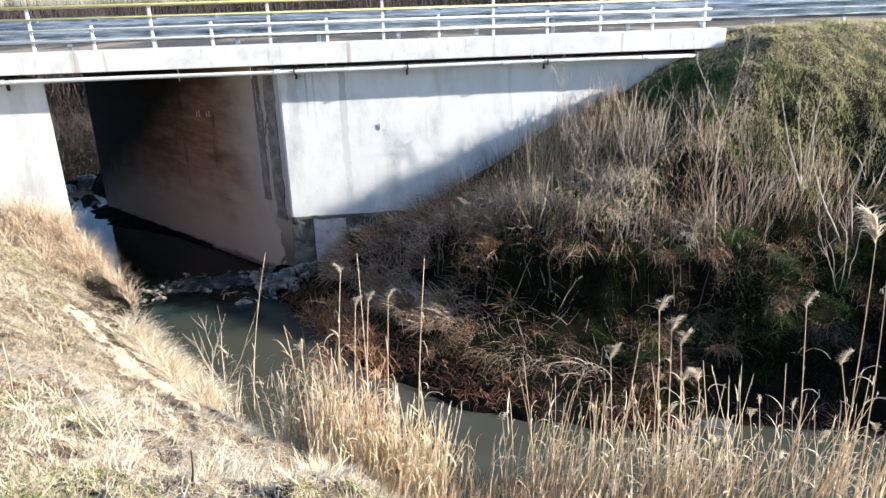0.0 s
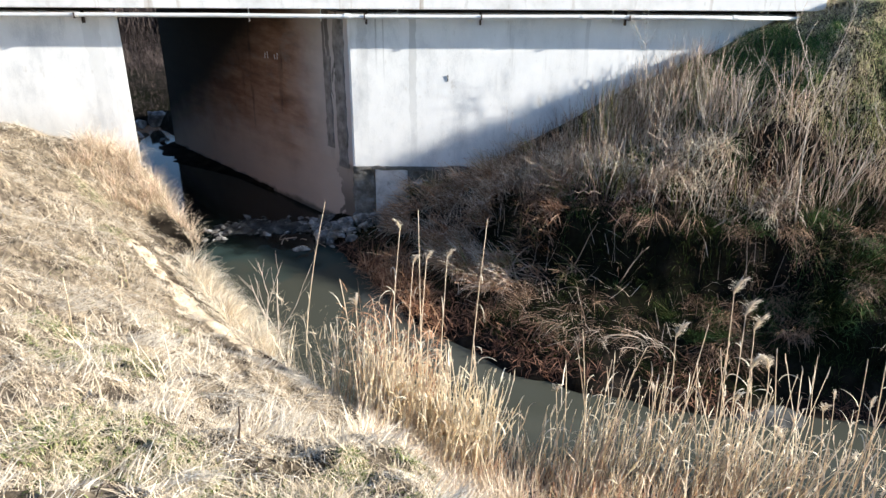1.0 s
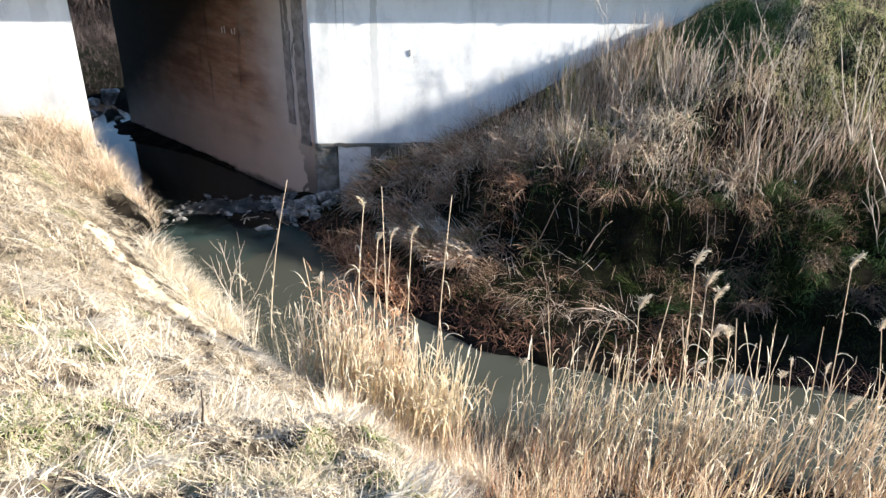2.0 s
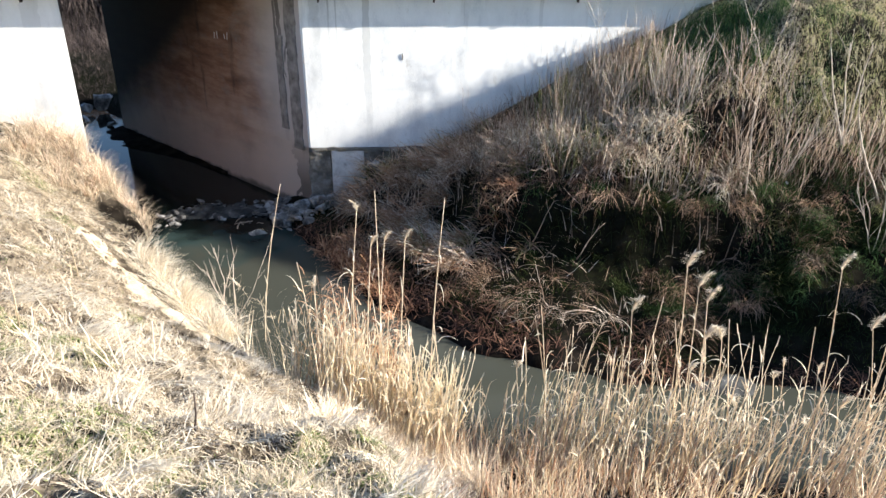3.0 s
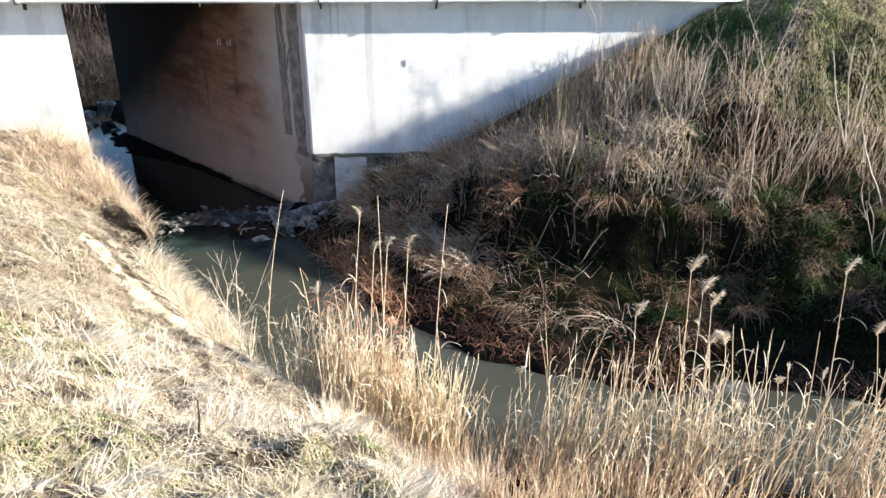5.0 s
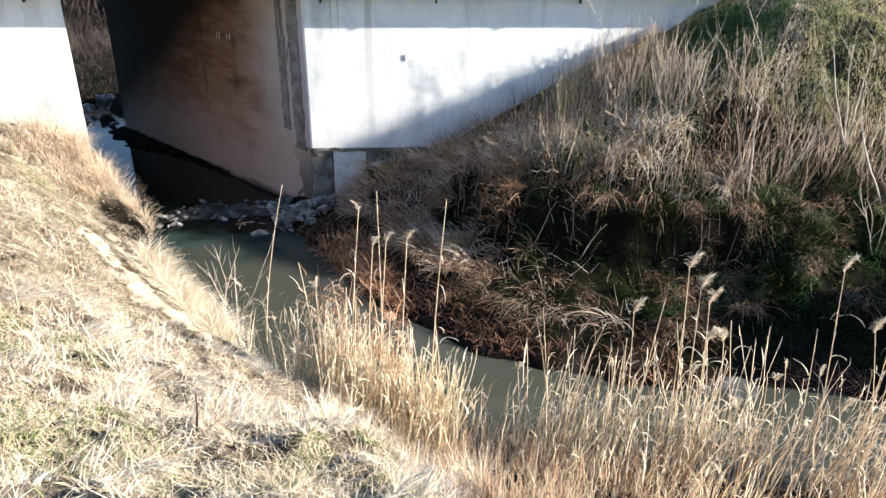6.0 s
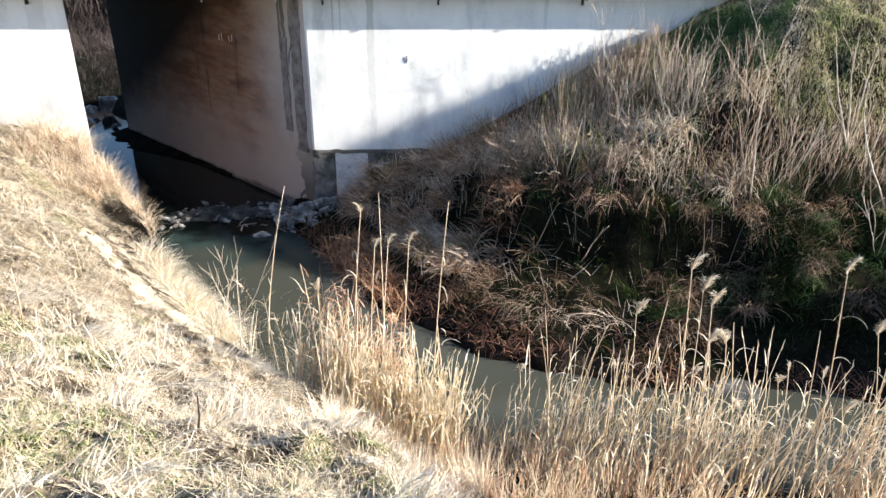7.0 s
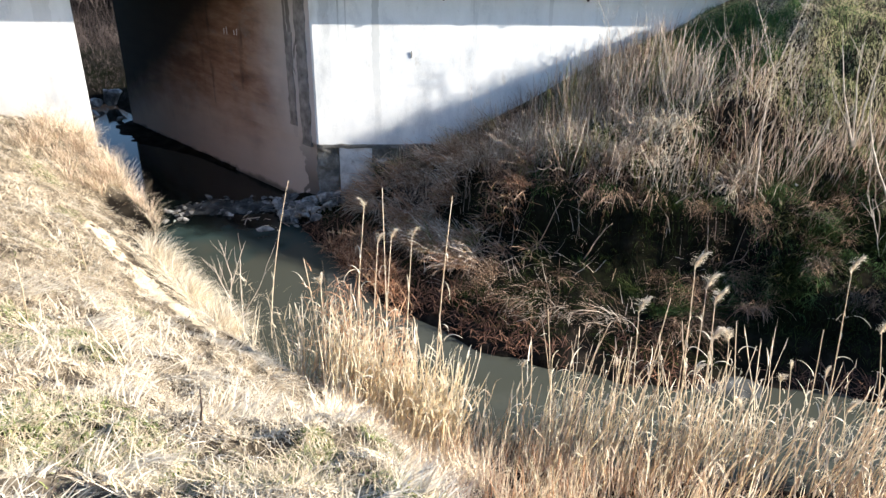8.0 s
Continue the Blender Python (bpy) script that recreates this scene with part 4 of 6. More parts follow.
lawn("leaf_litter", STRAW, "pale leaf litter matted into the sunny bank", "leaf litter", 150000, *LEFT, lambda x, y, d, s: (s < 0) & (d > 0.3) & (turf(x, y) < 0.6) & (hollow(x, y) < 0.1) & ~reedbed(x, y, d),
     (0.05, 0.2), (0.005, 0.013), 1.35, 0.3, segs=1, clear=0.015)
lawn("leaf_litter", UMBER, "dark rotted leaf litter in the gaps between the tussocks", "leaf litter", 110000, *LEFT, lambda x, y, d, s: (s < 0) & (d > 0.3) & (hollow(x, y) > 0.0) & ~reedbed(x, y, d),
     (0.03, 0.12), (0.006, 0.016), 1.2, 0.4, segs=2, clear=0.012)
for mat, count, per, tall, thick, label in ((STRAW, 12000, 16, (0.07, 0.27), (0.006, 0.012), "swept tussocks of bleached dry grass on the sunny bank"), (BLEACHED, 7000, 16, (0.09, 0.32), (0.006, 0.013), "combed white straw lying over the sunny bank")):
    cx, cy = spread(-11.5, 3.5, count), spread(-15.6, 0.35, count)
    d, s = bank(cx, cy)
    ok = (s < 0) & (d > 0.25) & (hollow(cx, cy) < np.where(spread(0, 1, count) < 0.15, 0.5, -0.1)) & (turf(cx, cy) < 0.45) & ~reedbed(cx, cy, d) & ~worn(cx, cy)
    cx, cy = cx[ok], cy[ok]
    x, y, a, k = clumps(len(cx), per, cx, cy, 0.13)
    sweep = (lay(cx, cy) + RNG.normal(0, 0.9, len(cx)))[k] + RNG.normal(0, 0.55, len(k))
    v, q = blades(on_ground(x, y), sweep, spread(0.95, 1.45, len(cx))[k] + spread(-0.25, 0.25, len(k)), spread(0.0, 0.9, len(k)), (spread(0.5, 1.0, len(cx)) * np.interp(cy, [-13.5, -10], [0.62, 1.0]))[k] * spread(*tall, len(k)), spread(*thick, len(k)), 3, 0.035)
    tagged(quads_mesh("dry_grass", v, q, mat), label, "dry grass", kind="stuff")
for mat, n, length, width, label in ((FADED, 480, (0.03, 0.10), (0.005, 0.010), "green and yellowing grass patches in the sunny bank"),
                                      (OLIVE, 650, (0.03, 0.09), (0.006, 0.014), "small dark weeds between the dry grass"), (STRAW, 700, (0.08, 0.22), (0.005, 0.010), "dry blades between the green patches")):
    k = np.repeat(np.arange(len(TURF)), n)
    spot = np.array(TURF)[k]
    x, y = spot[:, 0] + RNG.normal(0, 0.75, len(k)) * spot[:, 2], spot[:, 1] + RNG.normal(0, 0.75, len(k)) * spot[:, 2]
    ok = (turf(x, y) > 0.34) & (bank(x, y)[1] < 0)
    x, y = x[ok], y[ok]
    m = len(x)
    v, q = blades(on_ground(x, y), spread(-math.pi, math.pi, m), np.abs(RNG.normal(1.2, 0.35, m)), RNG.normal(0.4, 0.4, m), spread(*length, m), spread(*width, m), 3)
    tagged(quads_mesh("grass", v, q, mat), label, "grass", kind="stuff")
lawn("grass", OLIVE, "thin green grass coming up through the straw", "grass", 14000, (-8, 1.0), (-15.4, -5), lambda x, y, d, s: (s < 0) & (d > 0.8) & (value_noise(x, y, 0.7, 151) + 0.5 * hollow(x, y) > 0.25) & ~reedbed(x, y, d), (0.03, 0.09), (0.004, 0.009), 1.1, 0.5, segs=2)
lawn("leaf_litter", STRAW, "pale leaf litter on the level ground above the bank", "leaf litter", 90000, (-8, 6), (-22.5, -15.5), lambda x, y, d, s: s < 0, (0.05, 0.22), (0.007, 0.015), 1.3, 0.3, segs=1, clear=0.015)
lawn("leaf_litter", STRAW, "finely matted straw close above the bank", "leaf litter", 36000, (-5.5, 1.0), (-15.4, -11.5), lambda x, y, d, s: (s < 0) & (d > 1.5) & (turf(x, y) < 0.6) & (hollow(x, y) < 0.1) & ~reedbed(x, y, d), (0.05, 0.2), (0.004, 0.009), 1.25, 0.3, segs=1, clear=0.03)
lawn("dry_stalk", STRAW, "broken straw stalks standing in the dry grass", "dry stalks", 700, (-11, 3), (-11.8, -1), lambda x, y, d, s: (s < 0) & (d > 1.2),
     (0.2, 0.6), (0.010, 0.018), 0.4, 0.5, segs=2)

cx, cy = spread(-7, 0.0, 240), spread(-14.8, -6.5, 240)
d, s = bank(cx, cy)
ok = (s < 0) & (d > 0.9) & ~reedbed(cx, cy, d) & ~worn(cx, cy) & patchy(cx, cy, 0.8, 98, -0.05)
cx, cy = np.append(cx[ok], [-3.05, -2.9, -2.75, -2.6, -2.3, -2.2]), np.append(cy[ok], [-8.5, -8.65, -8.75, -9.0, -9.2, -9.4])
x, y, a, k = clumps(len(cx), 24, cx, cy, 0.14)
way = (lay(cx, cy) + RNG.normal(0, 0.5, len(cx)))[k] + RNG.normal(0, 0.3, len(k))
v, q = blades(on_ground(x, y, -0.02), way, spread(1.0, 1.3, len(cx))[k] + spread(-0.2, 0.2, len(k)), spread(0.2, 0.6, len(k)), spread(0.2, 0.5, len(k)) * np.interp(cy, [-13.5, -11], [0.6, 1.0])[k], spread(0.006, 0.012, len(k)), 4, 0.05)
tagged(quads_mesh("straw_sheaf", v, q, BLEACHED), "long sheaves of white straw lying over the sunny bank", "dry grass", kind="stuff")

# cream and golden tufts hanging over the edge of the camera's bank
for mat, per, label in ((BLEACHED, 50, "cream-coloured arching grass tufts along the water's edge"), (GOLD, 32, "golden arching grass tufts along the water's edge")):
    cx = np.concatenate([spread(-6.0, -4.9, 16), spread(-4.9, -3.6, 32)])
    cy = np.interp(cx, [-6.0, -4.6, -3.4, -1.5], [-3.2, -5.0, -6.85, -8.25]) - spread(-0.2, 0.1, len(cx))
    x, y, a, k = clumps(len(cx), per, cx, cy, 0.22)
    az = np.where(spread(0, 1, len(a)) < 0.6, downhill(x, y) + RNG.normal(0, 0.8, len(a)), a)
    v, q = blades(on_ground(x, y), az, spread(0.05, 0.6, len(a)), spread(0.7, 2.1, len(a)), spread(0.3, 0.8, len(a)), spread(0.007, 0.014, len(a)), 5)
    tagged(quads_mesh("grass_tuft", v, q, mat), label, "grass tuft", kind="stuff")

# the bridge bank: a shelf of mats and dark green under a scarp, hanging tufts on its brow, upright stems above
RIGHT = ((-3, 14), (-10.5, 0.42))


def stem_zone(x, y, d):
    return (d > 3.25) & (d < np.interp(x, [-1, 4.5, 5.6, 6.5, 7, 8, 10], [6.5, 7.2, 6.9, 5.9, 5.4, 4.9, 4.7])) & (y < np.interp(x, [1, 3], [-0.2, -0.7])) & (np.hypot((x - 6.85) / 1.35, (y + 0.95) / 1.35) > 0.8)


lawn("undergrowth", SHADE_GREEN, "dark green undergrowth on the shaded bank", "undergrowth", 80000, *RIGHT, lambda x, y, d, s: (s > 0) & (d > 0.4) & (d < np.interp(x, [4, 6.5], [6.5, 4.4])) & patchy(x, y, 0.7, 31, np.interp(x, [4, 6], [0.2, 0.05])),
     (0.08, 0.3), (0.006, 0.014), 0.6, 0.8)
lawn("verge_grass", VERGE, "short green and brown grass on the road embankment", "grass", 150000, (3.5, 15), (-8, 0.7),
     lambda x, y, d, s: (s > 0) & (d > np.interp(x, [7, 9], [4.6, 3.4])) & ~(stem_zone(x, y, d) & (d < 5.0) & patchy(x, y, 0.5, 33, -0.4)) & (np.hypot((x - 6.85) / 1.35, (y + 0.95) / 1.35) + 0.5 * value_noise(x, y, 0.5, 103) > 0.55) & ((y < 0.4) | (x > 8.75)), (0.05, 0.16), (0.007, 0.015), 1.0, 0.6, segs=2)
lawn("green_grass", LUSH, "fresh dark green grass under the end of the bridge wall", "grass", 32000, (5.0, 9.5), (-2.8, 0.38), lambda x, y, d, s: (s > 0) & (np.hypot((x - 6.85) / 1.35, (y + 0.95) / 1.35) + 0.5 * value_noise(x, y, 0.5, 103) < 0.95) & ((y < 0.4) | (x > 8.75)),
     (0.08, 0.26), (0.007, 0.014), 0.5, 0.8)
lawn("green_grass", LUSH, "fresh green grass patches on the bank", "grass", 60000, (0, 15), (-9.5, 0.3), lambda x, y, d, s: (s > 0) & (d > np.interp(x, [5, 6.5], [1.0, 2.0])) & patchy(x, y, 0.8, 105, np.interp(d, [2, 3, 5, 7], [0.8, 0.75, 0.5, 0.35])),
     (0.08, 0.28), (0.006, 0.013), 0.6, 0.8)
lawn("verge_grass", STRAW, "withered pale grass in the embankment", "grass", 90000, (4.5, 20), (-7, 0.3), lambda x, y, d, s: (s > 0) & (d > 4.6) & patchy(x, y, 0.6, 107, 0.1) & (np.hypot((x - 6.85) / 1.35, (y + 0.95) / 1.35) > 0.9) & ~stem_zone(x, y, d), (0.06, 0.22), (0.006, 0.012), 0.7, 0.7)
lawn("fallen_stems", BROWN, "tangled mat of fallen dead stems", "dead stems", 7000, *RIGHT, lambda x, y, d, s: (s > 0) & (d > 0.35) & (d < 6.8) & patchy(x, y, 0.8, 41, 0.0) & ((x < 5.5) | (d > 3.3)),
     (0.2, 0.6), (0.007, 0.014), 1.2, 0.7, segs=4)
lawn("dead_leaves", RUSSET, "russet mat of dead reed leaves by the water", "dead leaves", 26000, (-3.5, 7.5), (-9, -0.6), lambda x, y, d, s: (s > 0) & (d > 0.0) & (d < np.interp(x, [4, 5], [1.1, 0.5])) & patchy(x, y, 0.8, 51, np.interp(x, [4, 5], [-0.5, 0.2])),
     (0.15, 0.45), (0.012, 0.024), 0.9, 1.0, segs=4)
lawn("dead_leaves", AMBER, "bright russet mat of reed leaves at the water's edge", "dead leaves", 15000, (-3.2, 1.6), (-6.5, -1.8),
     lambda x, y, d, s: (s > 0) & (d > 0.0) & (d < np.interp(x, [-2, 0], [1.1, 0.5])) & (x < -0.35 + 0.3 * value_noise(x, y, 0.5, 125)) & patchy(x, y, 0.6, 111, -0.6), (0.2, 0.6), (0.010, 0.022), 0.6, 1.2, segs=4)
lawn("dead_stems", PALE, "dense dead stems beside the bridge wall", "dead stems", 2200, (-1.2, 7.6), (-2.4, 0.35),
     lambda x, y, d, s: (s > 0) & (d > 2.2) & (d < 7.2) & patchy(x, y, 0.6, 63, -0.5) & (np.hypot((x - 6.85) / 1.35, (y + 0.95) / 1.35) > 0.8), (0.2, 0.7), (0.009, 0.017), 0.22, 0.3, segs=3)


def clumped(name, mat, label, category, n, xr, yr, keep, per, radius, length, width, lean, bend, fall=None, lift=0.0, segs=4, round_stems=False):
    """Tufts of blades, or of round stems; fall: they fall towards the water by about that spread of angle."""
    cx, cy = spread(*xr, n), spread(*yr, n)
    d, s = bank(cx, cy)
    ok = keep(cx, cy, d, s)
    cx, cy = cx[ok], cy[ok]
    x, y, a, k = clumps(len(cx), per, cx, cy, radius)
    az = a + RNG.normal(0, 0.4, len(a)) if fall is None else (downhill(cx, cy) + RNG.normal(0, 0.5, len(cx)))[k] + RNG.normal(0, fall, len(a))
    size = spread(0.6, 1.0, len(cx))[k]
    shape = az, spread(*lean, len(a)), spread(*bend, len(a)), size * spread(*length, len(a))
    if round_stems:
        v, q = stems(on_ground(x, y, -lift), *shape, spread(*width, len(a)) / 2, segs, 0.02, kink=0.012)
    else:
        v, q = blades(on_ground(x, y, -lift), *shape, spread(*width, len(a)), segs, 0.02)
    return tagged(quads_mesh(name, v, q, mat), label, category, kind="stuff")


for mat, n, tall, label in ((PALE, 430, 1.5, "upright pale brown dead stems in clumps on the bank"), (BROWN, 340, 1.25, "dark brown dead stems in clumps on the bank"), (BLEACHED, 110, 1.45, "whitish dead stems in clumps on the bank"), (MOSSY, 330, 1.15, "yellow-green living stems in clumps on the bank")):
    clumped("dead_stems", mat, label, "dead stems", n, (-0.5, 13), (-8, 0.2), lambda x, y, d, s: (s > 0) & stem_zone(x, y, d) & (d > 3.6) & patchy(x, y, 0.75, 97, np.interp(x, [6, 8.3], [-0.1, 0.25])), 9, 0.17,
            (0.4, tall), (0.010, 0.020), (0.0, 0.4), (-0.3, 0.5), segs=4, round_stems=True)
for mat, n, label in ((PALE, 150, "pale dead stems close to the bridge wall"), (BROWN, 90, "brown dead stems close to the bridge wall")):
    clumped("dead_stems", mat, label, "dead stems", n, (0.6, 6.2), (-2.2, 0.25), lambda x, y, d, s: (s > 0) & (y > -0.35 * x + 0.2 - 1.6) & (np.hypot((x - 6.85) / 1.35, (y + 0.95) / 1.35) > 0.85), 9, 0.18,
            (0.3, 0.95), (0.007, 0.013), (0.0, 0.6), (-0.3, 0.6), segs=4, round_stems=True)
# dark blades put on the scarp in place of the shade under its brow
lawn("undergrowth", SHADE_GREEN, "near-black grass blades added for the scarp's shade", "undergrowth", 5000, (0.5, 9), (-7.5, -1.5), lambda x, y, d, s: (s > 0) & (d > 2.4) & (d < 3.5), (0.06, 0.22), (0.008, 0.018), 0.9, 0.9, segs=2)
lawn("undergrowth", BROWN, "dark rotted litter under the dead stems", "undergrowth", 13000, (-0.5, 10), (-7.5, 0.2), lambda x, y, d, s: (s > 0) & stem_zone(x, y, d), (0.1, 0.35), (0.008, 0.018), 1.1, 0.5, segs=2)
clumped("hanging_grass", PALE, "pale dry grass tufts hanging over the brow of the bank", "dry grass", 80, (1.5, 6.8), (-8.5, -1.2), lambda x, y, d, s: (s > 0) & (d > 3.55) & (d < 4.7) & patchy(x, y, 0.7, 113, 0.15), 34, 0.2,
        (0.25, 0.75), (0.006, 0.012), (0.3, 1.3), (0.4, 1.9), 0.9, 0.05, 5)
clumped("hanging_grass", BROWN, "dry grass tufts hanging over the brow of the bank", "dry grass", 520, (-1, 12), (-8.5, 0.2), lambda x, y, d, s: (s > 0) & (d > 3.2) & (d < 4.4) & patchy(x, y, 0.55, 109, np.interp(x, [2, 4.5], [-0.3, 0.1])), 30, 0.2,
        (0.3, 0.95), (0.005, 0.012), (0.5, 1.5), (0.2, 1.8), 0.8, 0.06, 5)
for mat, per, label in ((GOLD, 30, "yellow tangle of dry grass on the brow of the bank"), (PALE, 40, "pale brown tangle of dry grass on the brow of the bank")):
    spot = np.array([(4.1, -3.15), (4.4, -3.3), (4.85, -3.4), (5.1, -3.5), (3.05, -2.3), (3.5, -2.7), (6.3, -4.3), (1.55, -1.35), (2.15, -1.55), (2.5, -2.0), (4.7, -2.65)])
    k = np.repeat(np.arange(len(spot)), 3)
    cx, cy = spot[k, 0] + RNG.normal(0, 0.18, len(k)), spot[k, 1] + RNG.normal(0, 0.15, len(k))
    x, y, a, k = clumps(len(cx), per, cx, cy, 0.2)
    az = np.where(spread(0, 1, len(a)) < 0.6, downhill(x, y) + RNG.normal(0, 0.9, len(a)), a)
    v, q = blades(on_ground(x, y, -0.08), az, spread(0.1, 1.2, len(a)), spread(0.6, 2.2, len(a)), spread(0.2, 0.85, len(a)), spread(0.009, 0.019, len(a)), 6, 0.02)
    tagged(quads_mesh("hanging_grass", v, q, mat), label, "dry grass", kind="stuff")
clumped("shelf_grass", TAN, "dull brown tufts below the scarp", "grass tuft", 22, (4.6, 9.0), (-6.2, -4.4), lambda x, y, d, s: (s > 0) & (d > 1.9) & (d < 3.4), 50, 0.16,
        (0.25, 0.6), (0.006, 0.012), (0.2, 1.0), (0.9, 2.2), 0.7, 0.02, 5)
for mat, n, label in ((SHADE_GREEN, 90, "dull green grass hanging down the shaded slope"), (LUSH, 56, "soft green grass tufts on the shaded slope"), (MOSSY, 34, "yellow-green grass tufts on the shaded slope"), (WICKERY, 46, "withered tufts among the green of the shaded slope")):
    clumped("slope_grass", mat, label, "grass tuft", n, (6.3, 10.0), (-7.2, -4.0), lambda x, y, d, s: (s > 0) & (d > 1.55) & (d < 3.9) & patchy(x, y, 0.5, 181, 0.0), 60, 0.17,
            (0.2, 0.6), (0.006, 0.012), (0.2, 1.1), (0.7, 2.0), 0.5, 0.03, 5)
x, y, a, k = clumps(7, 36, np.array([5.95, 6.1, 6.25, 5.2, 4.95, 8.0, 7.6]), np.array([-6.2, -6.3, -6.2, -5.6, -5.7, -6.6, -5.0]), 0.14)
v, q = blades(on_ground(x, y, -0.06), downhill(x, y) + RNG.normal(0, 0.8, len(a)), spread(0.1, 0.9, len(a)), spread(1.2, 2.5, len(a)), spread(0.3, 0.7, len(a)), spread(0.006, 0.012, len(a)), 6, 0.02)
tagged(quads_mesh("shelf_grass", v, q, TAN), "drooping light brown tufts of dry grass on the shelf", "grass tuft", kind="stuff")
clumped("hanging_grass", TAN, "brown dry grass hanging down over the scarp", "dry grass", 130, (1.0, 6.4), (-6.5, -1.0), lambda x, y, d, s: (s > 0) & (d > 3.15) & (d < 3.75) & patchy(x, y, 0.35, 171, 0.0), 24, 0.14,
        (0.4, 1.0), (0.005, 0.011), (0.9, 1.5), (0.7, 1.6), 0.45, 0.06, 6)
clumped("hanging_roots", WICKERY, "bare roots and runners hanging down the scarp", "roots", 60, (0.5, 7.5), (-7.5, -1.5), lambda x, y, d, s: (s > 0) & (d > 3.25) & (d < 3.7), 5, 0.2,
        (0.4, 1.1), (0.006, 0.013), (1.0, 1.7), (0.6, 1.5), 0.5, 0.05, 7, True)
clumped("dead_stems", PALE, "pale twiggy stems standing below the verge", "dead stems", 190, (4.3, 9.5), (-5.0, -1.8), lambda x, y, d, s: (s > 0) & (d > 3.5) & (d < np.interp(x, [5.5, 7, 8.5], [6.0, 5.3, 4.8])) & patchy(x, y, 0.6, 119, -0.1) & (np.hypot((x - 6.85) / 1.35, (y + 0.95) / 1.35) > 0.9), 10, 0.22,
        (0.4, 1.3), (0.007, 0.013), (0.0, 0.5), (-0.5, 0.6), segs=4, round_stems=True)
for mat, n, far, label in ((PALE, 330, 1.5, "pale matted grass below the bridge wall"), (BLEACHED, 90, 0.9, "bleached straw sloping down from the bridge wall"), (TAN, 420, 2.4, "brown matted grass sloping down from the bridge wall"),
                           (AMBER, 110, 2.6, "russet dead leaves on the slope below the bridge wall"), (MOSSY, 70, 2.4, "khaki grass on the slope below the bridge wall"), (BROWN, 120, 2.4, "dark tangled stems below the bridge wall")):
    clumped("matted_grass", mat, label, "dry grass", n, (-1.7, far), (-4.2, 0.3), lambda x, y, d, s: (s > 0) & (d > 1.3) & (d < 4.6) & (y < 0.38) & patchy(x, y, 0.4, 161, 0.0), 20, 0.16,
            (0.3, 0.95), (0.013, 0.027), (0.5, 1.3), (0.2, 1.2), 0.75, 0.06, 5)
clumped("dead_twigs", PALE, "fine crossing twigs among the dead stems", "dead stems", 150, (0, 10), (-7.5, -0.8), lambda x, y, d, s: (s > 0) & stem_zone(x, y, d), 12, 0.3,
        (0.25, 0.75), (0.005, 0.011), (0.3, 1.4), (-0.6, 0.6), segs=4)
lawn("undergrowth", LUSH, "green grass between the dead stems", "undergrowth", 26000, (2, 9.5), (-7, -0.8), lambda x, y, d, s: (s > 0) & stem_zone(x, y, d) & patchy(x, y, 0.7, 121, 0.1), (0.1, 0.32), (0.006, 0.013), 0.5, 0.8)
clumped("hanging_grass", RUSSET, "rusty brown tangle hanging over the brow of the bank", "dry grass", 190, (-1, 9), (-8.5, 0.2), lambda x, y, d, s: (s > 0) & (d > 3.3) & (d < 4.6) & patchy(x, y, 0.7, 117, -0.2), 30, 0.28,
        (0.25, 0.8), (0.008, 0.016), (0.6, 1.6), (-0.3, 1.4), 1.0, 0.05, 5)
clumped("fallen_twigs", PALE, "pale broken stems strewn over the shaded shelf", "dead stems", 130, (0.6, 6.0), (-8.2, -0.4), lambda x, y, d, s: (s > 0) & (d > 0.7) & (d < 3.0) & patchy(x, y, 0.6, 127, -0.1), 11, 0.3,
        (0.3, 0.9), (0.006, 0.012), (0.7, 1.5), (-0.4, 0.9), 1.6, -0.01, 5)
clumped("fallen_reeds", PALE, "pale grey mats of fallen reed stems on the shelf", "dead stems", 70, (0.6, 3.6), (-7.2, -3.5), lambda x, y, d, s: (s > 0) & (d > 0.7) & (d < 2.1) & patchy(x, y, 0.8, 135, 0.0), 16, 0.24,
        (0.4, 1.0), (0.006, 0.013), (0.7, 1.3), (0.3, 1.2), 0.7, 0.08, 5)
clumped("fallen_reeds", BROWN, "combed mats of fallen brown reed stems on the shelf", "dead stems", 300, (-1.5, 9), (-8.5, -1.5), lambda x, y, d, s: (s > 0) & (d > 0.7) & (d < 2.3) & (x < 5.2) & patchy(x, y, 0.9, 71, -0.1), 40, 0.2,
        (0.5, 1.2), (0.007, 0.014), (0.6, 1.1), (0.6, 1.3), 0.5, 0.1, 5)
for mat, n, label in ((LUSH, 190, "fresh green grass tufts on the shaded bank"), (BROWN, 170, "withered brown grass tufts on the shaded bank"), (SHADE_GREEN, 420, "dark grass tufts on the shaded bank")):
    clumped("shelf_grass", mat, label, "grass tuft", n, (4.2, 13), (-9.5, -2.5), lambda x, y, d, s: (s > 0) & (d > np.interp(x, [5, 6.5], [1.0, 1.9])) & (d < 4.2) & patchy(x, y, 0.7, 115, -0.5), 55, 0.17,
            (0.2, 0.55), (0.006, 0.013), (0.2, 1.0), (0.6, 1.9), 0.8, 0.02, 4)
clumped("shelf_grass", SHADE_GREEN, "dark green grass tufts on the shaded shelf", "grass tuft", 150, (0, 12), (-9.5, -2), lambda x, y, d, s: (s > 0) & (d > 0.6) & (d < 3.0), 60, 0.16,
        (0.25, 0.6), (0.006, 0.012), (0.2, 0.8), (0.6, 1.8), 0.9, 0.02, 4)

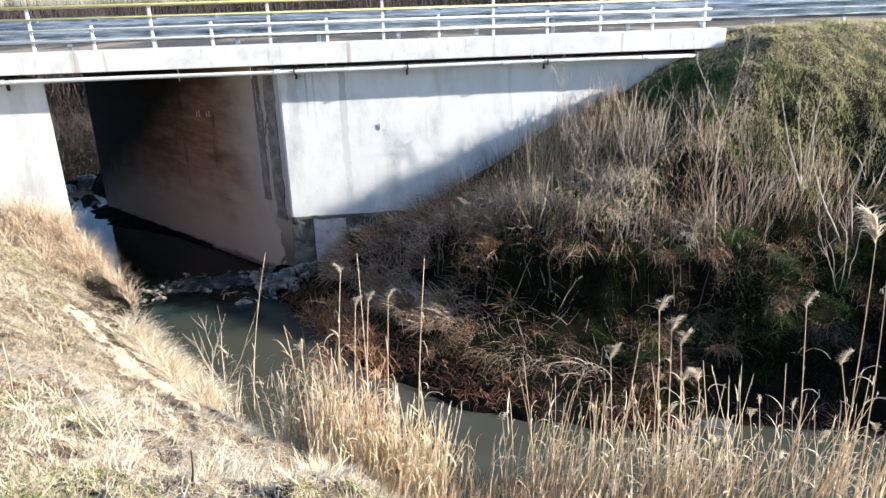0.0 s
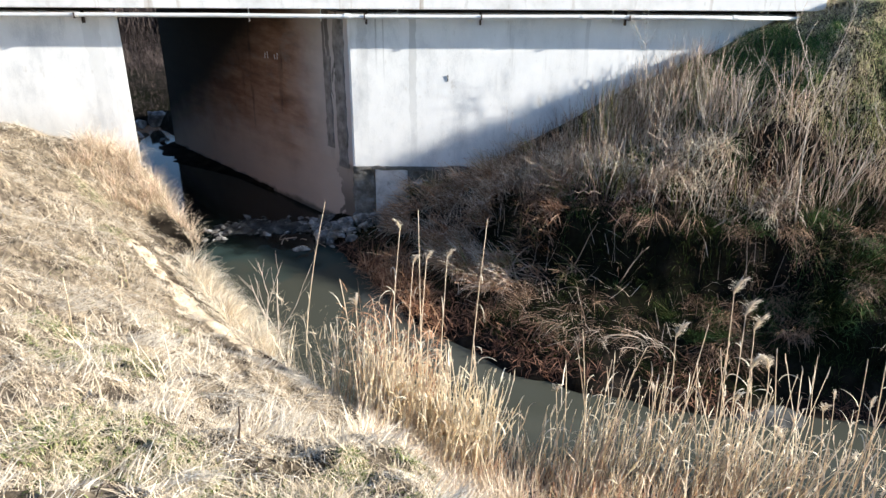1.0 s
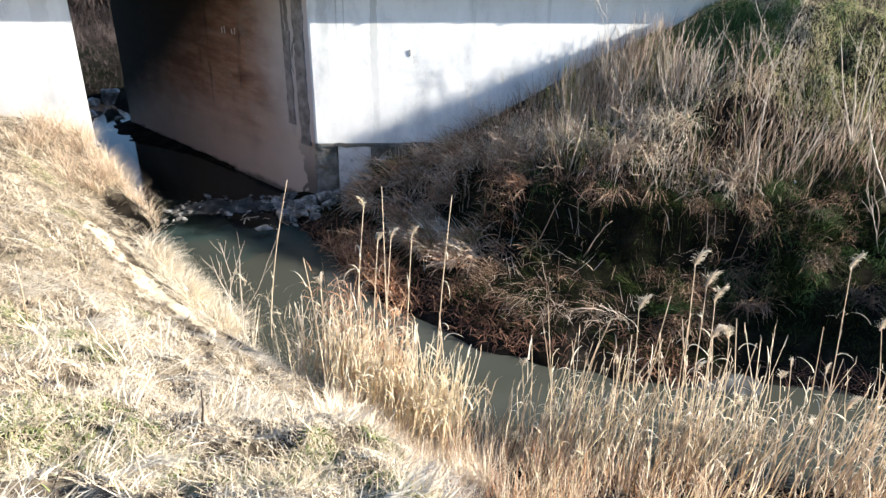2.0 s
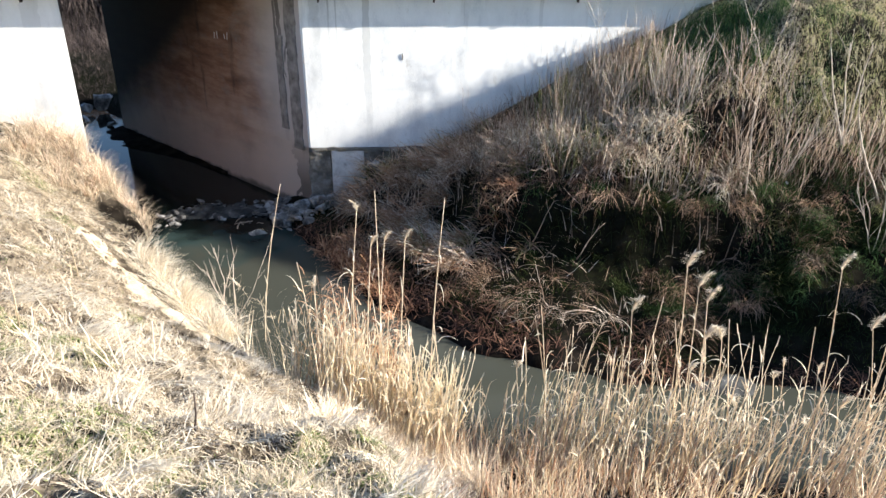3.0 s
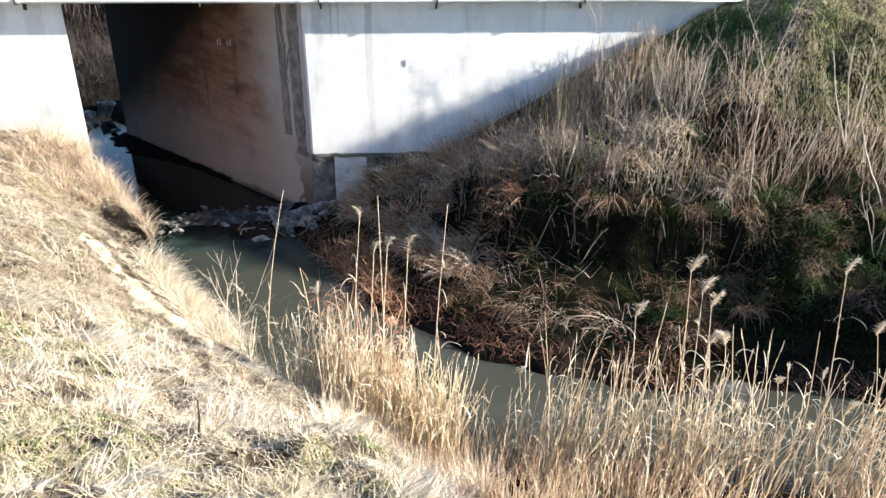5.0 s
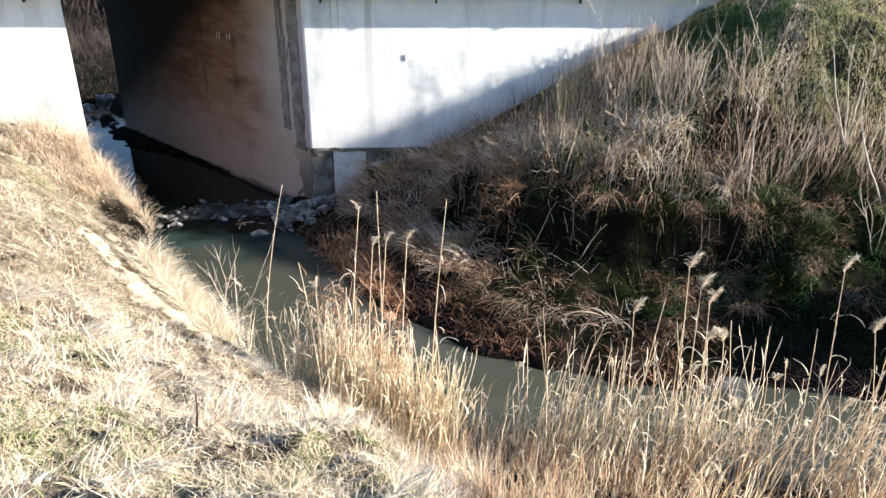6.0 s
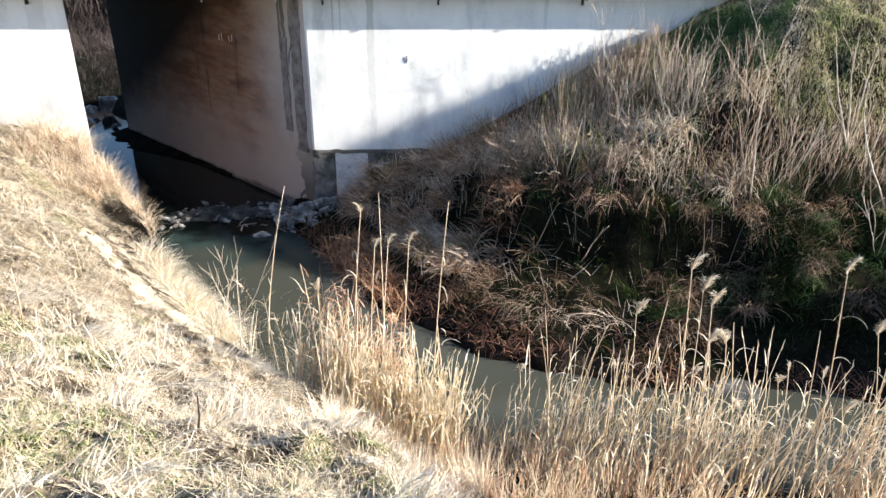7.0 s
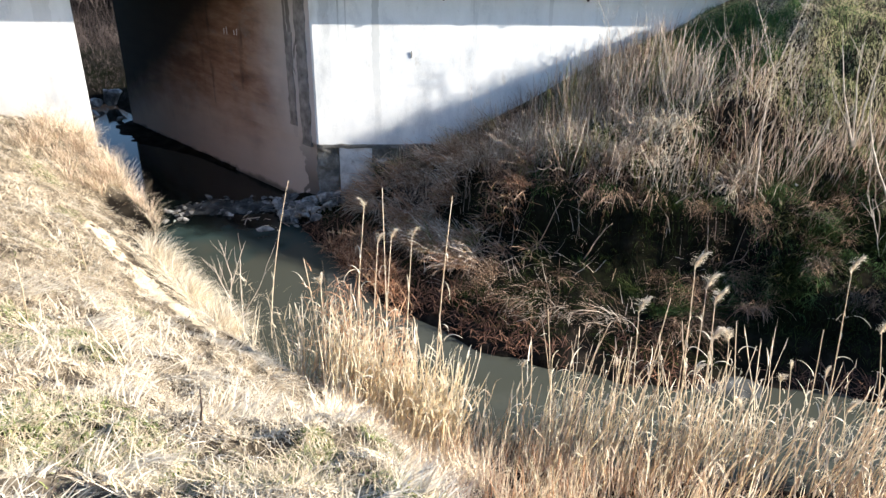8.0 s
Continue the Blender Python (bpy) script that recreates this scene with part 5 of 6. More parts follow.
# the reed belt along the camera's bank
def reed_belt(n, x0, x1, mat, height, low, slant, label):
    x = x0 + (x1 - x0) * spread(0, 1, n) ** (1.25 if x1 > 5 else 1.0)
    edge = np.interp(x, [-2.1, -1.8, 0, 0.7, 2, 3.7, 5, 7.5, 9], [-8.0, -8.15, -8.9, -9.0, -9.45, -9.8, -10.1, -10.5, -10.6])
    y = edge - np.abs(RNG.normal(0, np.interp(x, [-0.5, 1.5], [0.42, 0.7]), n)) + 0.1
    tall = height * spread(low, 1.0, n) * np.interp(edge - y, [0.3, 1.3], [1.0, 0.45])
    way = RNG.normal(0.2, 0.9, n)
    lean = np.abs(RNG.normal(slant, 0.1, n))
    bend = RNG.normal(0.08, 0.2, n)
    foot = on_ground(x, y, 0.05)
    v, q = stems(foot, way, lean, bend, tall, spread(0.008, 0.0155, n), 5, kink=0.012)
    m = n * 2 if x1 < 0.5 else n // 2
    k = RNG.integers(0, n, m)
    up = spread(0.1, 1.0, m) ** 0.7
    th = lean[k] + bend[k] * up * 0.5
    out = up * tall[k]
    base = foot[k] + np.stack([np.sin(th) * np.cos(way[k]) * out, np.sin(th) * np.sin(way[k]) * out, np.cos(th) * out], -1)
    v2, q2 = blades(base, spread(-math.pi, math.pi, m), spread(0.15, 0.7, m), spread(0.0, 1.9, m), spread(0.10, 0.32, m), spread(0.014, 0.03, m), 4)
    th = lean + bend * 0.5
    tip = foot + np.stack([np.sin(th) * np.cos(way) * tall, np.sin(th) * np.sin(way) * tall, np.cos(th) * tall], -1) * 0.985
    v3, q3 = blades(tip, way + RNG.normal(0, 0.7, n), spread(0.1, 0.5, n), spread(0.2, 2.6, n) * (spread(0, 1, n) < 0.4), spread(0.06, 0.2, n), spread(0.010, 0.02, n), 5)
    ob = quads_mesh("reed_belt", *joined([(v, q), (v2, q2), (v3, q3)]), mat)
    return tagged(ob, label, "reeds", kind="stuff")


reed_belt(430, -1.6, 0.25, GOLD, 1.85, 0.45, 0.11, "dense clump of golden dry reeds at the water")
reed_belt(150, 1.45, 7.5, REED, 2.4, 0.45, 0.17, "thin belt of tall dry reeds along the stream")
reed_belt(90, 1.6, 4.4, BLEACHED, 1.5, 0.4, 0.15, "bleached broken reeds in front of the belt")
reed_belt(110, 1.3, 4.0, GOLD, 2.0, 0.35, 0.2, "scattered golden reeds leaning over the water")
reed_belt(70, -2.0, 1.3, REED, 1.3, 0.3, 0.22, "short broken reeds round the golden clump")
reed_belt(26, 0.2, 1.4, REED, 1.9, 0.3, 0.2, "few thin reeds beside the golden clump")
reed_belt(40, -2.2, -1.4, REED, 1.6, 0.3, 0.15, "sparse reeds at the edge of the golden clump")
reed_belt(64, 1.5, 6.5, PALE, 1.8, 0.4, 0.22, "greyish broken reeds between the golden ones")
x = spread(-3.3, -1.5, 48)
y = np.interp(x, [-3.3, -1.5], [-6.9, -8.2]) - np.abs(RNG.normal(0, 0.22, len(x)))
v, q = blades(on_ground(x, y, 0.05), spread(-math.pi, math.pi, len(x)), np.abs(RNG.normal(0.15, 0.14, len(x))), RNG.normal(0.1, 0.4, len(x)), spread(0.5, 1.5, len(x)), spread(0.009, 0.017, len(x)), 5)
k = RNG.integers(0, len(x), 170)
up = on_ground(x[k], y[k]) + np.stack([RNG.normal(0, 0.08, 170), RNG.normal(0, 0.08, 170), spread(0.3, 1.4, 170)], -1)
v2, q2 = blades(up, spread(-math.pi, math.pi, 170), spread(0.2, 1.0, 170), spread(0.3, 2.0, 170), spread(0.15, 0.35, 170), spread(0.006, 0.013, 170), 4)
tagged(quads_mesh("reeds", *joined([(v, q), (v2, q2)]), STRAW), "sparse thin pale reeds at the water's edge", "reeds", kind="stuff")
x = spread(-1.9, -0.5, 46)
y = np.interp(x, [-1.7, -0.3], [-7.75, -8.5]) - np.abs(RNG.normal(0, 0.25, len(x)))
v, q = blades(on_ground(x, y, 0.05), spread(-math.pi, math.pi, len(x)), np.abs(RNG.normal(0.08, 0.12, len(x))), RNG.normal(0.2, 0.4, len(x)), spread(1.1, 2.6, len(x)), spread(0.010, 0.022, len(x)), 5)
k = RNG.integers(0, len(x), 420)
up = on_ground(x[k], y[k]) + np.stack([RNG.normal(0, 0.06, 420), RNG.normal(0, 0.06, 420), spread(1.0, 2.3, 420)], -1)
v2, q2 = blades(up, spread(-math.pi, math.pi, 420), spread(0.2, 0.9, 420), spread(0.6, 2.4, 420), spread(0.15, 0.4, 420), spread(0.008, 0.018, 420), 4)
tagged(quads_mesh("reed_leaves", *joined([(v, q), (v2, q2)]), AMBER), "russet reed stems and leaves behind the golden clump", "reeds", kind="stuff")
lawn("reed_litter", REED, "short pale stalks at the foot of the reed clump", "reed litter", 9000, (-1.6, 0.6), (-10.6, -8.5), lambda x, y, d, s: (s < 0) & (d > 0.3) & (d < 2.2) & patchy(x, y, 0.4, 123, -0.4), (0.12, 0.6), (0.008, 0.016), 0.6, 0.5, segs=3)
n = 20000
x, y = spread(-1.6, 7.5, n), spread(-14.6, -8.6, n)
d, s = bank(x, y)
ok = (s < 0) & (d > np.interp(x, [2, 4], [0.1, 0.45])) & reedbed(x, y, d) & patchy(x, y, 0.32, 96, np.interp(x, [0.5, 2.0, 3.5, 4.5], [-0.2, -0.15, 0.15, 0.6]))
x, y = x[ok], y[ok]
n = len(x)
for mat, pick, label in ((REEDBED, slice(0, None, 3), "pinkish-brown broken reed stalks"), (GOLD, slice(1, None, 6), "golden broken reed stalks standing in the litter"), (AMBER, slice(4, None, 6), "russet broken reed stalks standing in the litter"), (REED, slice(2, None, 3), "short pale reed stalks standing in the litter")):
    bx, by = x[pick], y[pick]
    m = len(bx)
    v, q = stems(on_ground(bx, by, 0.03), spread(-math.pi, math.pi, m), np.abs(RNG.normal(0.1, 0.28, m)), RNG.normal(0.1, 0.4, m), spread(0.25, 0.85, m) * np.clip((bx - reed_line(by)) / 1.3, 0.25, 1), spread(0.003, 0.0075, m), 3, kink=0.01)
    tagged(quads_mesh("reed_stubble", v, q, mat), label, "reed litter", kind="stuff")
lawn("reed_litter", REEDBED, "fallen reed leaves and litter below the reeds", "reed litter", 26000, (-2.2, 9), (-14.6, -8.3), lambda x, y, d, s: (s < 0) & (d > 0.1) & reedbed(x, y, d) & patchy(x, y, 0.35, 97, 0.0),
     (0.12, 0.4), (0.006, 0.013), 0.9, 0.6, segs=3)
lawn("reed_litter", UMBER, "dark rotting reed litter on the mud", "reed litter", 4500, (-2.2, 9), (-14.0, -8.3), lambda x, y, d, s: (s < 0) & (d > 0.0) & reedbed(x, y, d),
     (0.1, 0.35), (0.008, 0.016), 1.2, 0.4, segs=2)


def reed_parts(name, height, shift, plume, seed, label):
    """One tall reed: a jointed stalk, narrow drooping leaves and, on some, a one-sided feathery plume."""
    rnd = random.Random(seed)
    thing = tagged(new(name), label, "reed", "tall reeds")
    pts = [Vector((shift * t ** 1.6, 0.05 * math.sin(3 * t + seed), height * t)) for t in [i / 9 for i in range(10)]]
    part("stalk", tube(bmesh.new(), pts, [0.010 - 0.006 * i / 9 for i in range(10)], 6), REED, thing, smooth=True)
    for k in range(rnd.randint(3, 6)):
        t = rnd.uniform(0.25, 0.85)
        at = Vector((shift * t ** 1.6, 0.0, height * t))
        az = rnd.uniform(0, 6.28)
        v, q = blades(np.array([at]), np.array([az]), np.array([rnd.uniform(0.2, 0.6)]), np.array([rnd.uniform(1.2, 3.4)]), np.array([rnd.uniform(0.2, 0.45)]), np.array([rnd.uniform(0.012, 0.022)]), 8, None)
        quads_mesh("leaf", v, q, BLEACHED if k % 2 else GOLD, thing)
    if plume:
        n = 210
        s = 2.0 if seed == 20 else 0.55 if seed < 6 or seed > 39 else 0.9
        t = spread(0.0, 1.0, n)
        top = np.array(pts[-1])
        way = 1 if seed % 5 else -1
        base = top + s * np.stack([way * 0.13 * t ** 2.4, RNG.normal(0, 0.004, n), -0.12 + 0.36 * t - 0.12 * t ** 2], -1)
        side = np.where(way > 0, 0, math.pi) + RNG.normal(0, 0.35, n) + math.pi * (spread(0, 1, n) < 0.12)
        v, q = blades(base, side, spread(0.05, 0.45, n) + 0.5 * t, spread(0.5, 1.7, n), s * (0.17 - 0.07 * t) * spread(0.35, 1.15, n), s * spread(0.006, 0.014, n), 5, None)
        quads_mesh("plume", v, q, PLUME, thing)
    return thing


REEDS = [(-1.23, -8.8, -1.0, 4.04, 1), (-0.73, -8.8, -0.76, 4.07, 0), (-0.99, -8.8, -0.83, 3.56, 1), (-0.82, -8.8, -0.65, 3.6, 1), (-0.51, -8.8, -0.37, 3.6, 1),
         (-0.08, -8.8, 0.16, 3.91, 0), (3.44, -9.58, 3.25, 3.5, 1), (3.53, -9.7, 3.37, 3.28, 1), (3.69, -9.71, 3.5, 3.08, 1), (3.96, -9.4, 3.74, 2.28, 1)]
REEDS += [(4.15, -9.4, 4.0, 2.27, 1), (5.69, -9.43, 5.49, 3.32, 1), (2.92, -9.1, 2.79, 2.57, 1), (1.75, -8.9, 1.53, 2.33, 0), (2.97, -9.2, 3.14, 2.6, 0),
          (4.39, -9.4, 4.38, 1.14, 1), (5.16, -9.77, 5.06, 2.37, 0), (5.75, -9.8, 5.75, 1.26, 1), (6.55, -9.5, 6.11, 2.39, 1), (-3.0, -5.94, -2.44, 3.15, 0), (6.3, -9.7, 6.07, 4.5, 1), (6.5, -9.8, 6.2, 4.1, 0)]
for k, (bx, by, tx, tz, plume) in enumerate(REEDS):
    z = max(float(ground_height(bx, by)), -0.25)
    ob = reed_parts("reed", tz - z - (0.2 if plume else 0), tx - bx, plume, k, "tall dry reed with a pale feathery plume" if plume else "tall bare dry reed stalk")
    ob.location = (bx, by, z)
SPARE = [reed_parts("reed", 1.25 + 0.2 * k, 0.12 - 0.05 * k, k == 3, 40 + k, "dry golden reed with drooping leaves") for k in range(7)]
rnd = random.Random(11)
for k in range(110):
    x = rnd.uniform(-1.7, 0.2) if k % 3 == 0 else rnd.uniform(1.3, 6.5)
    y = float(np.interp(x, [-1.8, 0, 0.7, 2, 3.7, 5, 8], [-8.1, -8.9, -9.0, -9.45, -9.8, -10.1, -10.5])) - rnd.uniform(-0.15, 0.6)
    ob = SPARE[k] if k < 7 else copy_thing(SPARE[k % 7], Matrix())
    ob.matrix_basis = pose(x, y, max(float(ground_height(x, y)), -0.2) - 0.03, rnd.gauss(0, 5), rnd.gauss(0, 6), rnd.uniform(0, 360))


# bare saplings and shrubs on the bridge bank
def sapling(name, x, y, height, seed, stems, label, lean=0.1, girth=0.012):
    rnd = random.Random(seed)
    thing = tagged(new(name), label, "shrub", "bare shrubs of the bank")
    thing.location = (x, y, float(ground_height(x, y)) - 0.05)

    def grow(bm, at, way, length, r, depth):
        pts, p, w = [at], at, way
        n = 5
        for i in range(n):
            w = (w + Vector((rnd.gauss(0, 0.06), rnd.gauss(0, 0.06), 0.08))).normalized()
            p = p + w * length / n
            pts.append(p)
        tube(bm, pts, [r * (1 - 0.6 * i / n) for i in range(n + 1)], 5)
        if depth:
            for i in range(rnd.randint(2, 4)):
                k = rnd.randint(2, n)
                a = rnd.uniform(0, 6.28)
                out = Vector((math.cos(a), math.sin(a), 0)) * rnd.uniform(0.4, 0.8)
                grow(bm, pts[k], (w + out).normalized(), length * rnd.uniform(0.4, 0.65), r * 0.5, depth - 1)

    for k in range(stems):
        a = rnd.uniform(0, 6.28)
        bm = bmesh.new()
        grow(bm, Vector((0.05 * math.cos(a) * stems, 0.05 * math.sin(a) * stems, 0)), Vector((lean * math.cos(a) * stems, lean * math.sin(a) * stems, 1)).normalized(), height * rnd.uniform(0.55, 0.75), girth, 2)
        part("stem", bm, BARK, thing, smooth=True)
    return thing


def limbed(name, x, y, limbs, girth, seed, label):
    """A bare young tree with given limbs (across, up) and fine random twigs on them."""
    rnd = random.Random(seed)
    thing = tagged(new(name), label, "shrub", "bare shrubs of the bank")
    thing.location = (x, y, float(ground_height(x, y)) - 0.05)
    for k, limb in enumerate(limbs):
        pts = []
        for (ax, az), (bx, bz) in zip(limb, limb[1:]):
            pts += [Vector((ax + (bx - ax) * i / 4, 0.1 * math.sin(1.3 * (az + (bz - az) * i / 4)), az + (bz - az) * i / 4)) + Vector((rnd.gauss(0, 0.012), rnd.gauss(0, 0.012), 0)) for i in range(4)]
        pts.append(Vector((limb[-1][0], 0.1 * math.sin(1.3 * limb[-1][1]), limb[-1][1])))
        r = girth * (1 if limb[0][1] < 0.2 else 0.45)
        ob = part("limb", tube(bmesh.new(), pts, [r * (1 - 0.7 * i / len(pts)) for i in range(len(pts))], 6), BARK, thing, smooth=True)
        for i in range(rnd.randint(3, 6)):
            at = pts[rnd.randint(len(pts) // 3, len(pts) - 1)]
            way = Vector((rnd.uniform(-1, 1), rnd.uniform(-1, 1), rnd.uniform(0.6, 1.6))).normalized() * rnd.uniform(0.2, 0.6)
            part("twig", tube(bmesh.new(), [at, at + way * 0.5 + Vector((0, 0, 0.02)), at + way], [0.005, 0.004, 0.0025], 4), BARK, ob, smooth=True)
    return thing


limbed("sapling", 6.5, -4.76, [[(0, 0), (-0.1, 1.3), (-0.17, 2.2), (-0.2, 2.7)], [(-0.2, 2.65), (-0.45, 3.2), (-0.81, 3.9), (-0.95, 4.5)], [(-0.2, 2.65), (-0.05, 3.3), (0.12, 3.9), (0.3, 4.6)], [(-0.16, 2.0), (-0.7, 2.6), (-1.3, 3.35)]],
       0.016, 4, "pale bare sapling forking above the dead stems")
limbed("shrub", 8.76, -3.96, [[(0, 0), (-0.3, 0.85), (-0.72, 2.05)], [(0, 0), (-0.13, 1.0), (-0.34, 2.1)], [(0.02, 0), (0.1, 1.1), (0.14, 2.05)], [(-0.15, 0.45), (-0.7, 1.25)]], 0.02, 8, "pale bare shrub with several upright stems")
limbed("shrub", 9.07, -5.14, [[(0, 0), (-0.56, 1.05), (-0.93, 1.85), (-1.04, 2.5)], [(0.2, 0), (0.05, 1.2), (0.3, 2.2)]], 0.02, 12, "pale bare shrub with bent stems")
limbed("shrub", 8.55, -5.9, [[(0, 0), (-0.2, 0.6), (-0.55, 1.3), (-0.7, 2.1)], [(0.05, 0), (0.1, 0.9), (-0.05, 1.7), (0.0, 2.6)], [(0.1, 0), (0.3, 0.8), (0.35, 1.8), (0.5, 2.5)], [(-0.1, 0.3), (0.1, 0.7), (0.05, 1.4)]], 0.009, 21, "pale bare shrub with tangled thin stems")
sapling("shrub", 4.7, -0.6, 2.0, 15, 4, "thin bare shrub beside the bridge wall", 0.06, 0.007)
sapling("shrub", 1.5, -0.3, 1.3, 19, 3, "thin bare shrub beside the bridge wall", 0.08, 0.008)
sapling("shrub", 7.3, -4.3, 1.9, 23, 3, "thin bare shrub among dead stems", 0.12)
rnd = random.Random(91)
for k in range(12):
    x = rnd.uniform(3.6, 8.4)
    sapling("shrub", x, float(np.interp(x, [3.6, 5.5, 8.4], [-1.6, -2.4, -3.6])) + rnd.uniform(-0.7, 0.5), rnd.uniform(1.0, 1.9), 200 + k, rnd.randint(1, 3), "thin pale bare shrub among dead stems", 0.14, 0.008)
sapling("shrub", -3.2, -6.9, 2.6, 27, 1, "thin bare shrub at the water's edge", 0.1)
sapling("shrub", -3.7, -6.2, 2.0, 31, 1, "thin bare shrub at the water's edge", 0.12)

def branch(x, y, z, reach, rise, seed, label):
    """A crooked pale dead branch with a side twig, lying or leaning on the bank."""
    rnd = random.Random(seed)
    thing = tagged(new("branch"), label, "branch", "dead branches on the bank")
    thing.location = (x, y, float(ground_height(x, y)) + z)
    pts = [Vector((reach * k / 7, rnd.uniform(-0.06, 0.06), rise * (k / 7) ** 0.7 + rnd.uniform(-0.05, 0.05))) for k in range(8)]
    part("limb", tube(bmesh.new(), pts, [0.012 - 0.0011 * k for k in range(8)], 6), WICKER, thing, smooth=True)
    side = [pts[4], pts[4] + Vector((0.06, -0.03, 0.12)), pts[4] + Vector((0.08 * math.copysign(1, reach), -0.04, 0.24))]
    part("twig", tube(bmesh.new(), side, [0.007, 0.005, 0.003], 5), WICKER, thing, smooth=True)
    return thing


for k, (x, y, z, reach, rise) in enumerate(((3.2, -4.7, 0.0, 0.5, 0.85), (4.9, -4.7, 0.15, 0.6, 0.3), (6.9, -4.9, 0.1, 0.25, -0.1), (2.2, -2.9, 0.25, 0.7, 0.15), (1.2, -2.6, 0.2, 0.5, -0.1),
                                            (2.9, -3.6, 0.3, -0.6, 0.1), (4.1, -4.2, 0.35, 0.5, -0.15), (5.9, -5.2, 0.1, 0.5, 0.2), (8.6, -5.6, 0.0, -0.5, 1.5), (0.4, -1.9, 0.2, 0.55, 0.1))):
    branch(x, y, z, reach, rise, k, "crooked pale dead branch leaning on the bank")

rnd = random.Random(21)
for k in range(20):
    x = rnd.uniform(1.2, 5.8)
    y = float(np.interp(x, [1.4, 2, 4.2, 5.6, 6.8], [-2.5, -2.95, -4.0, -4.85, -5.1])) + rnd.uniform(-0.2, 1.0)
    branch(x, y, rnd.uniform(0.1, 0.7), rnd.uniform(0.3, 0.75) * rnd.choice((-1, 1)), rnd.uniform(-0.35, 0.35), 60 + k, "crooked pale dead branch tangled in the brow of the bank")

# vegetation beyond the passage and behind the road
lawn("far_brush", TWIG, "dark bare brush on the bank beyond the passage", "brush", 52000, (-40, -12), (22, 40), lambda x, y, d, s: (d > 0.3), (0.3, 1.2), (0.008, 0.022), 0.5, 0.5, segs=2)
lawn("far_stems", TWIG, "brown dead stems beside the stream beyond the passage", "dead stems", 14000, (-30, -8), (10.8, 24), lambda x, y, d, s: (d > 0.25), (0.15, 0.55), (0.006, 0.014), 0.6, 0.7, segs=2)


def hedge(x0, x1, y, height, n, label):
    """A row of bare bushes: fans of fine twigs from many stools."""
    cx = spread(x0, x1, n)
    cy = y + RNG.normal(0, 5 if y > 40 else 2.2, n)
    k = np.repeat(np.arange(n), 60)
    m = len(k)
    v, q = blades(np.stack([cx[k] + RNG.normal(0, 0.5, m), cy[k] + RNG.normal(0, 0.5, m), ground_height(cx[k], cy[k]) + spread(0, 0.45, m) * height], -1), spread(-math.pi, math.pi, m),
                  np.abs(RNG.normal(0.3, 0.25, m)), RNG.normal(0.1, 0.3, m), height * spread(0.25, 0.7, m), spread(0.02, 0.06, m), 2)
    return tagged(quads_mesh("hedge", v, q, TWIG), label, "hedge", kind="stuff")


hedge(-75, 60, 58, 5.0, 500, "row of bare purple-brown bushes beyond the road")
hedge(-44, -12, 31, 3.0, 320, "thicket of bare brush beyond the passage")

for k, (x, y, z, w) in enumerate(((-7.5, -0.9, 0.8, 0.55), (-7.05, -0.75, 0.55, 0.55), (-6.8, -0.55, 0.35, 0.4))):
    ob = tagged(part("turf_overhang", stone_mesh(50 + k, 0.5), SOIL), "crumbling earth overhang above a dark hollow", "earth bank", "earth overhangs")
    ob.matrix_basis = pose(x, y, z, 8, -6, 40 * k) @ Matrix.Diagonal((w * 1.5, w, w * 0.8, 1))
cx, cy = np.concatenate([spread(-9.6, -6.6, 80), spread(-7.75, -6.75, 14)]), np.concatenate([spread(-1.5, 0.3, 80), spread(-1.05, -0.85, 14)])
x, y, a, k = clumps(94, 45, cx, cy, 0.14)
ok = (bank(x, y)[1] < 0) & (bank(x, y)[0] > 0.0) & ~worn(x, y)
x, y, a = x[ok], y[ok], a[ok]
v, q = blades(on_ground(x, y, 0.0), a, spread(0.1, 0.6, len(a)), spread(0.5, 1.8, len(a)), spread(0.25, 0.75, len(a)), spread(0.005, 0.011, len(a)), 5)
v2, q2 = blades(on_ground(x[::3], y[::3], 0.0), a[::3] + 1.0, spread(0.05, 0.5, len(a[::3])), spread(0.3, 1.5, len(a[::3])), spread(0.3, 0.8, len(a[::3])), spread(0.006, 0.012, len(a[::3])), 5)
tagged(quads_mesh("dry_weeds", v2, q2, REEDBED), "reddish-brown dry weeds at the foot of the bridge wall", "dry weeds", kind="stuff")
tagged(quads_mesh("dry_weeds", v, q, STRAW), "arching dry weeds at the foot of the bridge wall", "dry weeds", kind="stuff")
for x, y, h, lean, label in ((-1.98, -13.35, 0.37, 4, "short dark broken stick standing in the grass"), (-3.33, -12.58, 0.27, -3, "short pale broken stalk standing in the grass"),
                             (-4.6, -10.6, 0.75, 2, "thin dry stalk standing in the grass"), (-5.6, -7.0, 0.9, -2, "thin dry stalk standing in the grass")):
    bm = tube(bmesh.new(), [(0, 0, -0.05), (0.01, 0.005, h * 0.5), (0.0, 0.0, h)], [0.010, 0.008, 0.006], 6)
    ob = tagged(part("stick", bm, RUST if "dark" in label else STRAW, smooth=True), label, "stick")
    ob.matrix_basis = pose(x, y, float(ground_height(x, y)), lean, lean * 2, 0)

